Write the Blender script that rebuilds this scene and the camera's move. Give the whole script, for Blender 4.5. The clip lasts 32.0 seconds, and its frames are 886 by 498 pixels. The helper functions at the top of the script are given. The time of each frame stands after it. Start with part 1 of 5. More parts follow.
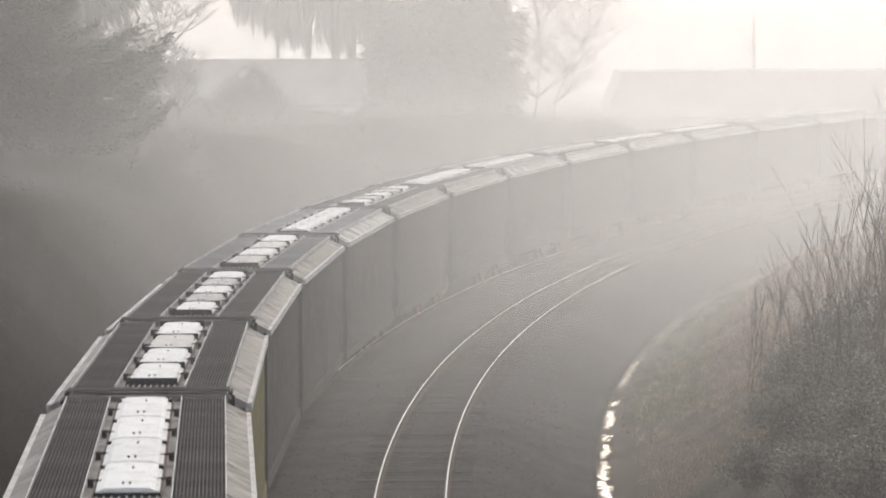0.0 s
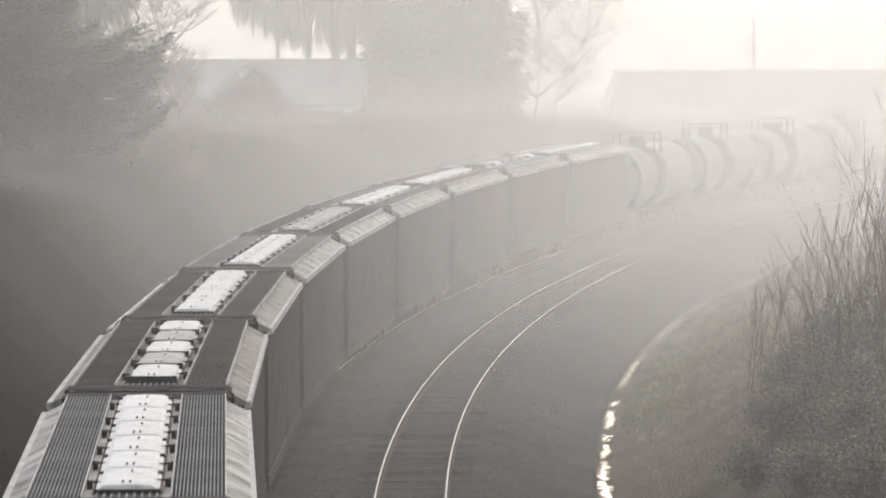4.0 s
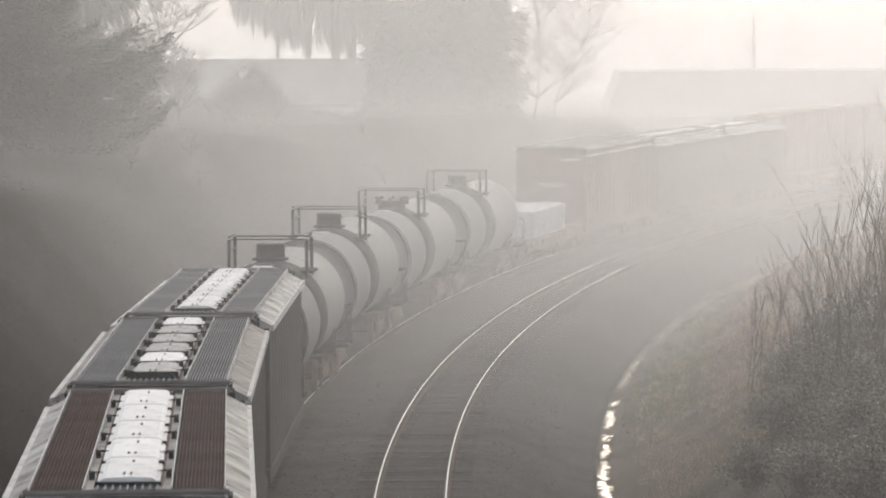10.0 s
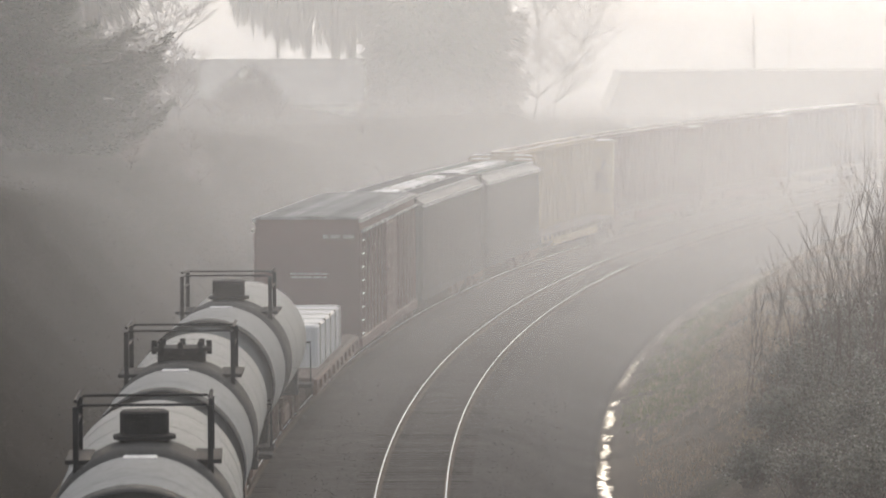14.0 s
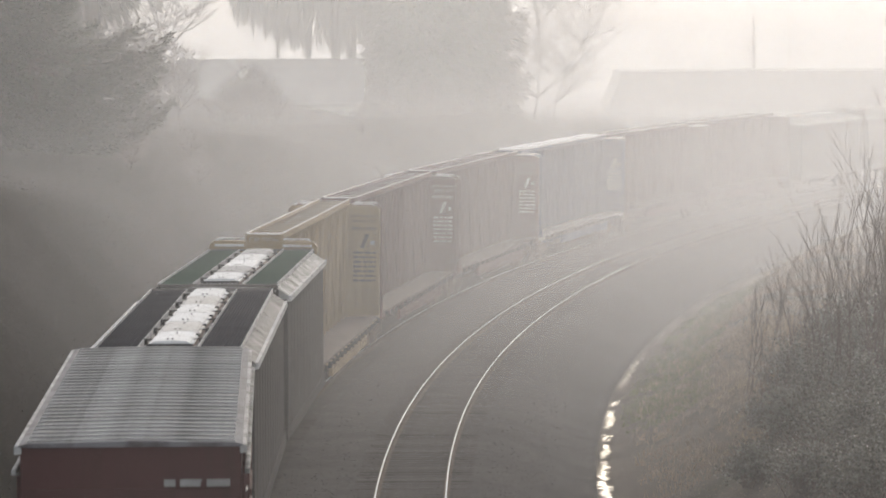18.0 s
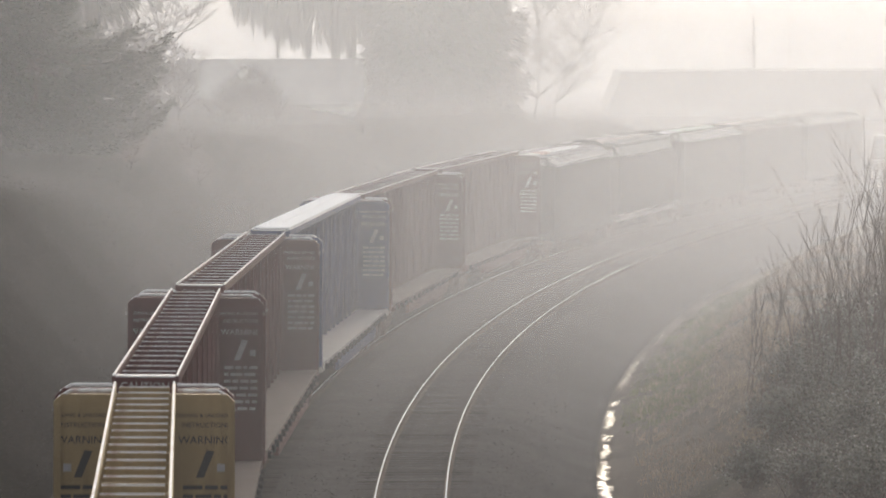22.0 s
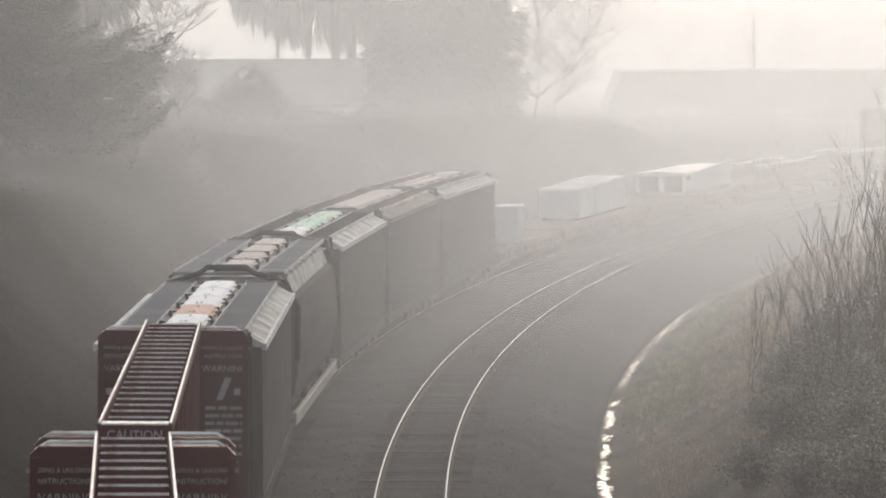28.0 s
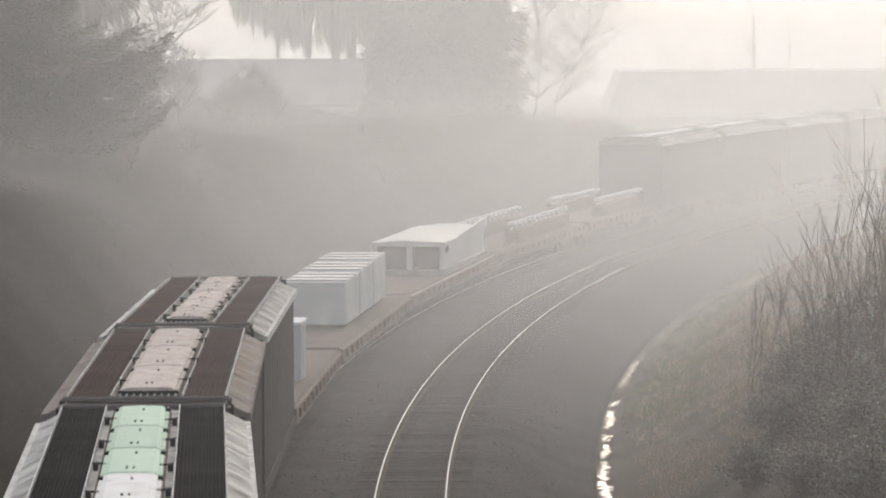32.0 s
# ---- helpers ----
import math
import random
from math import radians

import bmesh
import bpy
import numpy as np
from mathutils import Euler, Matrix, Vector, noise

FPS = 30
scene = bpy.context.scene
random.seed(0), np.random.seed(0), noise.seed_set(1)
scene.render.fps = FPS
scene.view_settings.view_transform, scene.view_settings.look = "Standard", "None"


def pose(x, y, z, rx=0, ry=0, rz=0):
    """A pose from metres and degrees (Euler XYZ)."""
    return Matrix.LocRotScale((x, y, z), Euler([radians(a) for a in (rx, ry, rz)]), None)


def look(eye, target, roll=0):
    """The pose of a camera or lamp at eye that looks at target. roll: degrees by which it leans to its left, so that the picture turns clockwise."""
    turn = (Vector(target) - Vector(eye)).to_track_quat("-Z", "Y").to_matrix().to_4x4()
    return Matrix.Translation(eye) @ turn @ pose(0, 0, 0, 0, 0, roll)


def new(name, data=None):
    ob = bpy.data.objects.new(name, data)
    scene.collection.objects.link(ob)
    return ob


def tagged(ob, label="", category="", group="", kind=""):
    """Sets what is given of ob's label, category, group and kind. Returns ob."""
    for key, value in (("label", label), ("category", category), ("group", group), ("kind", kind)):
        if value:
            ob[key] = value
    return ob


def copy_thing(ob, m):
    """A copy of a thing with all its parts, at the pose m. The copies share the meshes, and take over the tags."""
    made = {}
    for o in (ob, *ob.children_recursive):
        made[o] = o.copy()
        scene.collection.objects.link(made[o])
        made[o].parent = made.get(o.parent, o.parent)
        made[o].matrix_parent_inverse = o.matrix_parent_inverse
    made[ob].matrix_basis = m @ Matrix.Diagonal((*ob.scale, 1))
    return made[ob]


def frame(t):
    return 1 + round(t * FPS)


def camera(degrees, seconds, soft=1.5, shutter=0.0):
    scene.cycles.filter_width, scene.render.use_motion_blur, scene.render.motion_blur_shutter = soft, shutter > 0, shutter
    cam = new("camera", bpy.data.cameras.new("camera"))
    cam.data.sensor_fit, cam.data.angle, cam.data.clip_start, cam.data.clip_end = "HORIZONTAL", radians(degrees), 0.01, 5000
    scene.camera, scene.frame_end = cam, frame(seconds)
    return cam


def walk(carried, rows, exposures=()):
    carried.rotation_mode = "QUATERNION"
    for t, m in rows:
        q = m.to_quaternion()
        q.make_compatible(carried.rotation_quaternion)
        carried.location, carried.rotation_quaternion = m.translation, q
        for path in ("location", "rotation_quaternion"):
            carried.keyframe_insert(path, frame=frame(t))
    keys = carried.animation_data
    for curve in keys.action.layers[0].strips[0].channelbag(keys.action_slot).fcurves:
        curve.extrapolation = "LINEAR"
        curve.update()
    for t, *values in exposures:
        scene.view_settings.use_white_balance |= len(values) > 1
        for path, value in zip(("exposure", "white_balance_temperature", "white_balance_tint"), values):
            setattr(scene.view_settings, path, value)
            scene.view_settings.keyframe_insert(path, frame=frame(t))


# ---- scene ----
# The camera stands still on a bridge, 10 m over the rails, and looks along the curve.
EYE = (0.0, 0.0, 10.237)
FOV = 10.90
STAND = Matrix.Translation(EYE) @ pose(0, 0, 0, 90 - 2.911, 0, 0) @ pose(0, 0, 0, 0, 0, -0.273)
cam = camera(FOV, 32.0, soft=1.8, shutter=0.5)
walk(cam, [(0.0, STAND), (32.0, STAND)], exposures=[(0.0, 0.36), (7.5, 0.36), (11.0, 0.26), (32.0, 0.23)])

# ---- light: a low hazy sun ahead, shining through the morning fog ----
SUN_ELEVATION, SUN_AZIMUTH = 20.0, 9.0
world = bpy.data.worlds.new("sky")
scene.world = world
world.use_nodes = True
wn = world.node_tree
sky = wn.nodes.new("ShaderNodeTexSky")
sky.sky_type = "NISHITA"
sky.sun_disc = False
sky.sun_elevation, sky.sun_rotation = radians(SUN_ELEVATION), radians(SUN_AZIMUTH)
sky.air_density, sky.dust_density, sky.ozone_density = 0.8, 3.0, 1.0
veil = wn.nodes.new("ShaderNodeMix")  # the even white of fog overhead, over the clear sky
veil.data_type, veil.blend_type = "RGBA", "ADD"
veil.inputs[0].default_value = 1.0
veil.inputs[7].default_value = (6.9, 6.7, 6.45, 1)
wn.links.new(sky.outputs[0], veil.inputs[6])
wn.links.new(veil.outputs[2], wn.nodes["Background"].inputs[0])
wn.nodes["Background"].inputs[1].default_value = 0.084
sun_data = bpy.data.lights.new("sun", "SUN")
sun_data.energy, sun_data.angle, sun_data.color = 0.52, radians(40.0), (1.0, 0.985, 0.965)
sun = new("sun", sun_data)
sa, se = radians(SUN_AZIMUTH), radians(SUN_ELEVATION)
sun.matrix_world = look((0, 0, 60), (-math.sin(sa) * math.cos(se), -math.cos(sa) * math.cos(se), 60 - math.sin(se)))

# ---- the line of the track: a gentle curve to the right ----
GAUGE = 1.505
TRACK_GAP = 4.318
SPEED = 17.2
S = np.arange(-420.0, 961.0, 1.0)
BEND = np.clip(S, -60, 250)
KAPPA = (0.1491 + 0.0614 * BEND / 100 - 0.0335 * (BEND / 100) ** 2) / 100


def summed(f):
    out = np.concatenate([[0], np.cumsum((f[1:] + f[:-1]) / 2 * np.diff(S))])
    return out - np.interp(0, S, out)


HEAD = -0.0549 + summed(KAPPA)
LINE_X = 0.243 + summed(np.sin(HEAD))
LINE_Y = 60.0 + summed(np.cos(HEAD))


def on_line(s, side=0.0, z=0.0):
    """The place at s metres along the line and side metres to its right."""
    h = np.interp(s, S, HEAD)
    return np.array((np.interp(s, S, LINE_X) + side * np.cos(h), np.interp(s, S, LINE_Y) - side * np.sin(h), z))


def heading(s):
    return float(np.interp(s, S, HEAD))


def line_offset(x, y):
    """How far right of the line the places lie, and how far along it."""
    x, y = np.asarray(x, float), np.asarray(y, float)
    side, along = np.empty(x.shape), np.empty(x.shape)
    for i in range(len(x)):
        d = (LINE_X[:, None] - x[i][None, :]) ** 2 + (LINE_Y[:, None] - y[i][None, :]) ** 2
        j = d.argmin(0)
        along[i] = S[j]
        side[i] = (x[i] - LINE_X[j]) * np.cos(HEAD[j]) - (y[i] - LINE_Y[j]) * np.sin(HEAD[j])
    return side, along


# ---- materials ----
def material(name, color, rough=0.7, metal=0.0, vary=0.25, scale=1.5, fine=25.0, bump=0.15, dirt=None, streak=0.0, by_object=0.0, by_island=0.0, spec=0.25, stretch=(1, 1, 1), through_light=0.0):
    """Base colour with stains at a large and a fine scale, dirt of a second colour, and fine relief."""
    m = bpy.data.materials.new(name)
    m.use_nodes = True
    t = m.node_tree
    n, l = t.nodes, t.links
    b = n["Principled BSDF"]
    b.inputs["Metallic"].default_value = metal
    b.inputs["Specular IOR Level"].default_value = spec
    co = n.new("ShaderNodeTexCoord")
    mp = n.new("ShaderNodeMapping")
    mp.inputs["Scale"].default_value = stretch
    l.new(co.outputs["Object"], mp.inputs["Vector"])

    def noise_at(size, detail=4.0):
        k = n.new("ShaderNodeTexNoise")
        k.inputs["Scale"].default_value, k.inputs["Detail"].default_value = size, detail
        l.new(mp.outputs[0], k.inputs["Vector"])
        return k.outputs["Fac"]

    def mixed(a, bb, fac, how="MIX"):
        k = n.new("ShaderNodeMix")
        k.data_type, k.blend_type = "RGBA", how
        for sock, val in ((k.inputs[6], a), (k.inputs[7], bb), (k.inputs[0], fac)):
            if hasattr(val, "links"):
                l.new(val, sock)
            else:
                sock.default_value = val
        return k.outputs[2]

    def ramp(sock, lo, hi, a=0.0, c=1.0):
        k = n.new("ShaderNodeMapRange")
        l.new(sock, k.inputs[0])
        for i, v in enumerate((lo, hi, a, c)):
            k.inputs[i + 1].default_value = v
        return k.outputs[0]

    low = tuple(c * (1 - vary) for c in color) + (1,)
    high = tuple(min(1, c * (1 + vary * 0.6)) for c in color) + (1,)
    big = noise_at(scale)
    small = noise_at(fine, 3.0)
    col = mixed(low, high, ramp(big, 0.32, 0.68))
    col = mixed(col, mixed(low, high, small), 0.4)
    if dirt:
        col = mixed(col, tuple(dirt) + (1,), ramp(noise_at(scale * 2.3, 6.0), 0.52, 0.68, 0, 0.75))
    if streak:
        sm = n.new("ShaderNodeMapping")
        sm.inputs["Scale"].default_value = (3.0, 3.0, 0.18)
        l.new(co.outputs["Object"], sm.inputs["Vector"])
        k = n.new("ShaderNodeTexNoise")
        k.inputs["Scale"].default_value, k.inputs["Detail"].default_value = 2.2, 5.0
        l.new(sm.outputs[0], k.inputs["Vector"])
        col = mixed(col, (0.05, 0.035, 0.025, 1), ramp(k.outputs["Fac"], 0.5, 0.75, 0, streak))
    for amount, kind in ((by_object, "ShaderNodeObjectInfo"), (by_island, "ShaderNodeNewGeometry")):
        if amount:
            k = n.new(kind)
            out = k.outputs["Random"] if amount is by_object and kind == "ShaderNodeObjectInfo" else k.outputs["Random Per Island"]
            hs = n.new("ShaderNodeHueSaturation")
            l.new(col, hs.inputs["Color"])
            l.new(ramp(out, 0, 1, 1 - amount, 1 + amount), hs.inputs["Value"])
            col = hs.outputs[0]
    l.new(col, b.inputs["Base Color"])
    l.new(ramp(small, 0.3, 0.7, max(0, rough - 0.12), min(1, rough + 0.12)), b.inputs["Roughness"])
    if bump:
        k = n.new("ShaderNodeBump")
        k.inputs["Strength"].default_value, k.inputs["Distance"].default_value = bump, 0.02
        l.new(small, k.inputs["Height"])
        l.new(k.outputs[0], b.inputs["Normal"])
    if through_light:  # thin leaves let some of the light behind them pass
        k, mx = n.new("ShaderNodeBsdfTranslucent"), n.new("ShaderNodeMixShader")
        l.new(col, k.inputs["Color"])
        mx.inputs[0].default_value = through_light
        l.new(b.outputs[0], mx.inputs[1])
        l.new(k.outputs[0], mx.inputs[2])
        l.new(mx.outputs[0], n["Material Output"].inputs["Surface"])
    return m


STEEL_GREY = material("weathered_grey_paint", (0.058, 0.056, 0.056), 0.8, 0.0, 0.25, 0.6, 18, 0.1, streak=0.5, spec=0.03)
DARK_GREY = material("dark_grey_paint", (0.05, 0.049, 0.048), 0.8, 0.0, 0.25, 0.6, 18, 0.1, streak=0.4, spec=0.03)
OLIVE = material("faded_olive_paint", (0.16, 0.145, 0.075), 0.8, 0.0, 0.25, 0.6, 18, 0.1, streak=0.4, spec=0.03)
PALE_ROOF = material("worn_galvanised_roof", (0.37, 0.365, 0.355), 0.75, 0.0, 0.55, 1.3, 7, 0.25, dirt=(0.085, 0.078, 0.072), spec=0.05, stretch=(0.8, 1.1, 0.8), by_object=0.12)
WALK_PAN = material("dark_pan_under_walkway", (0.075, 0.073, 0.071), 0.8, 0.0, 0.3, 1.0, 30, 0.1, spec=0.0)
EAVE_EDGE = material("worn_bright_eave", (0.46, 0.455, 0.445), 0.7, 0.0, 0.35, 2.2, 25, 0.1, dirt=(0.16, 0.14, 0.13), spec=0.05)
GRIMY_ROOF = material("grimy_roof", (0.24, 0.232, 0.225), 0.75, 0.0, 0.5, 1.2, 9, 0.2, dirt=(0.075, 0.062, 0.056), spec=0.05, stretch=(0.8, 1.1, 0.8), by_object=0.12)
RUSTY_ROOF = material("rust_stained_roof", (0.17, 0.15, 0.145), 0.7, 0.0, 0.5, 0.9, 9, 0.2, dirt=(0.15, 0.095, 0.055), spec=0.02)
WALK_STEEL = material("galvanised_walkway", (0.25, 0.25, 0.253), 0.85, 0.0, 0.3, 1.0, 30, 0.1, spec=0.0)
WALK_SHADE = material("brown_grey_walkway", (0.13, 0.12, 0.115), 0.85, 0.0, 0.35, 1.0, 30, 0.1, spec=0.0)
WALK_BLUE = material("dull_blue_grey_walkway", (0.05, 0.05, 0.057), 0.85, 0.0, 0.3, 1.0, 30, 0.1, spec=0.0)
WALK_DARK = material("dark_walkway", (0.042, 0.040, 0.040), 0.85, 0.0, 0.3, 1.0, 30, 0.1, spec=0.0)
WALK_GREEN = material("green_walkway", (0.055, 0.09, 0.07), 0.85, 0.0, 0.3, 1.0, 30, 0.1, spec=0.0)
WALK_PALE = material("frosted_walkway", (0.27, 0.272, 0.28), 0.85, 0.0, 0.3, 1.0, 30, 0.1, spec=0.0)
WALK_RUST = material("rusty_walkway", (0.12, 0.088, 0.078), 0.85, 0.0, 0.3, 1.0, 30, 0.1, spec=0.0)
HATCH_WHITE = material("white_hatch_cover", (0.68, 0.68, 0.675), 0.75, 0.0, 0.10, 1.5, 30, 0.08, dirt=(0.48, 0.47, 0.45), by_object=0.06, spec=0.04)
HATCH_PALE = material("weathered_pale_hatch_cover", (0.52, 0.505, 0.485), 0.75, 0.0, 0.15, 1.5, 30, 0.08, dirt=(0.36, 0.33, 0.30), by_object=0.08, spec=0.03)
HATCH_TAN = material("pale_tan_hatch_cover", (0.47, 0.415, 0.385), 0.75, 0.0, 0.15, 1.5, 30, 0.08, dirt=(0.3, 0.25, 0.225), by_object=0.08, spec=0.03)
HATCH_PEACH = material("sun_faded_orange_hatch_cover", (0.5, 0.35, 0.285), 0.75, 0.0, 0.12, 1.5, 30, 0.08, spec=0.03)
HATCH_GREEN = material("pale_green_hatch_cover", (0.44, 0.56, 0.46), 0.75, 0.0, 0.10, 1.5, 30, 0.08, by_object=0.05, spec=0.03)
HATCH_GREY = material("grey_hatch_cover", (0.42, 0.415, 0.405), 0.75, 0.0, 0.2, 1.5, 30, 0.08, dirt=(0.22, 0.21, 0.2), by_object=0.12, spec=0.03)
BLACK_IRON = material("black_ironwork", (0.026, 0.026, 0.027), 0.75, 0.0, 0.3, 2.0, 30, 0.1, spec=0.04)
RUST_IRON = material("rusted_ironwork", (0.10, 0.06, 0.045), 0.8, 0.1, 0.3, 3.0, 40, 0.2)
BOX_RED = material("oxide_red_boxcar_paint", (0.085, 0.042, 0.040), 0.6, 0.0, 0.2, 0.5, 15, 0.1, streak=0.35, spec=0.06)
BOX_ROOF = material("galvanised_boxcar_roof", (0.19, 0.186, 0.195), 0.75, 0.0, 0.3, 0.9, 20, 0.15, dirt=(0.075, 0.06, 0.057), spec=0.04)
BEAM_RED = material("maroon_flatcar_paint", (0.080, 0.031, 0.031), 0.55, 0.0, 0.2, 0.6, 15, 0.1, streak=0.3, spec=0.05)
BEAM_YELLOW = material("ochre_flatcar_paint", (0.25, 0.18, 0.095), 0.55, 0.0, 0.2, 0.6, 15, 0.1, streak=0.3, spec=0.08)
BEAM_BLUE = material("navy_flatcar_paint", (0.035, 0.05, 0.11), 0.5, 0.0, 0.2, 0.6, 15, 0.1, streak=0.2, spec=0.08)
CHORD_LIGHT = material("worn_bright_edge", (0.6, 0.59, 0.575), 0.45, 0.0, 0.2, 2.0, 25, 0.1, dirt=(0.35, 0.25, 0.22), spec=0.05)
DECK_PALE = material("frosted_deck", (0.19, 0.18, 0.176), 0.6, 0.0, 0.25, 1.2, 20, 0.15, dirt=(0.17, 0.12, 0.1))
DECK_WOOD = material("weathered_deck_planks", (0.08, 0.058, 0.050), 0.8, 0.0, 0.3, 1.4, 20, 0.2, dirt=(0.06, 0.038, 0.032))
TANK_WHITE = material("off_white_tank_paint", (0.27, 0.266, 0.258), 0.78, 0.0, 0.12, 0.5, 14, 0.05, streak=0.25, spec=0.03)
TANK_BAND = material("black_tank_band", (0.05, 0.05, 0.05), 0.8, 0.0, 0.2, 1.0, 20, 0.05, spec=0.03)
LETTERING = material("faded_white_lettering", (0.28, 0.27, 0.26), 0.6, 0.0, 0.2, 4.0, 40, 0.0, spec=0.1)
CRATE_WHITE = material("pale_grey_crate_paint", (0.36, 0.375, 0.39), 0.5, 0.0, 0.08, 0.8, 14, 0.05, dirt=(0.45, 0.44, 0.42), spec=0.1)
MACHINE_WHITE = material("white_machine_paint", (0.4, 0.4, 0.4), 0.45, 0.0, 0.08, 0.8, 14, 0.05, spec=0.1)
RAIL_SIDE = material("rusty_rail", (0.075, 0.055, 0.043), 0.75, 0.2, 0.25, 2.0, 30, 0.1, spec=0.0)
RAIL_HEAD = material("polished_rail_head", (0.29, 0.305, 0.33), 0.5, 1.0, 0.06, 0.6, 30, 0.0)
TIE_WOOD = material("creosoted_tie", (0.054, 0.047, 0.042), 0.9, 0.0, 0.3, 3.0, 40, 0.3, by_object=0.25, spec=0.0)
BALLAST = material("damp_ballast", (0.062, 0.057, 0.053), 0.95, 0.0, 0.22, 0.5, 14.0, 0.25, spec=0.0)
GROUND = material("damp_verge_earth", (0.10, 0.084, 0.069), 0.95, 0.0, 0.35, 0.12, 2.5, 0.6, dirt=(0.045, 0.044, 0.03), spec=0.0)
# bank earth, its colour darkened for the shade of the trees over it
SHADED_EARTH = material("dark_leaf_mould", (0.030, 0.026, 0.021), 0.95, 0.0, 0.25, 0.12, 2.5, 0.4, spec=0.0)
STRAW = material("dead_straw_grass", (0.31, 0.24, 0.17), 0.9, 0.0, 0.3, 0.3, 6.0, 0.0, by_island=0.12, spec=0.02, through_light=0.45)
GREEN_GRASS = material("winter_green_grass", (0.13, 0.145, 0.06), 0.9, 0.0, 0.3, 0.3, 6.0, 0.0, by_island=0.2, spec=0.02, through_light=0.45)
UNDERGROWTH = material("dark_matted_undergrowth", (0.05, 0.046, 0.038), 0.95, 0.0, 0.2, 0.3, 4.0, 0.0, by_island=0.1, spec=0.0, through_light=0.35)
BRAMBLE = material("dead_bramble_leaves", (0.23, 0.18, 0.135), 0.9, 0.0, 0.3, 0.3, 6.0, 0.0, by_island=0.15, spec=0.02, through_light=0.4)
BARK = material("wet_grey_bark", (0.055, 0.048, 0.043), 0.9, 0.0, 0.3, 3.0, 20.0, 0.3, spec=0.0)
TWIG = material("brown_twigs", (0.13, 0.10, 0.085), 0.85, 0.0, 0.25, 3.0, 20.0, 0.0, spec=0.1)
NEEDLES = material("dark_conifer_needles", (0.042, 0.05, 0.036), 0.95, 0.0, 0.3, 0.3, 4.0, 0.0, by_island=0.35, spec=0.0)
LEAVES = material("glossy_evergreen_leaves", (0.15, 0.14, 0.11), 0.35, 0.0, 0.3, 0.6, 8.0, 0.0, by_island=0.4, spec=0.35, through_light=0.2)
ROOF_SHINGLE = material("grey_shingle_roof", (0.20, 0.195, 0.19), 0.85, 0.0, 0.2, 0.5, 8.0, 0.2)
WALL_PALE = material("pale_siding", (0.42, 0.40, 0.38), 0.7, 0.0, 0.1, 0.4, 8.0, 0.1)
WALL_DARK = material("dark_siding", (0.16, 0.155, 0.15), 0.8, 0.0, 0.15, 0.4, 8.0, 0.1)
POLE_WOOD = material("weathered_pole_wood", (0.13, 0.10, 0.08), 0.9, 0.0, 0.2, 1.0, 12.0, 0.2)
GLASS_DARK = material("dark_window_glass", (0.02, 0.02, 0.022), 0.08, 0.0, 0.1, 1.0, 8.0, 0.0)


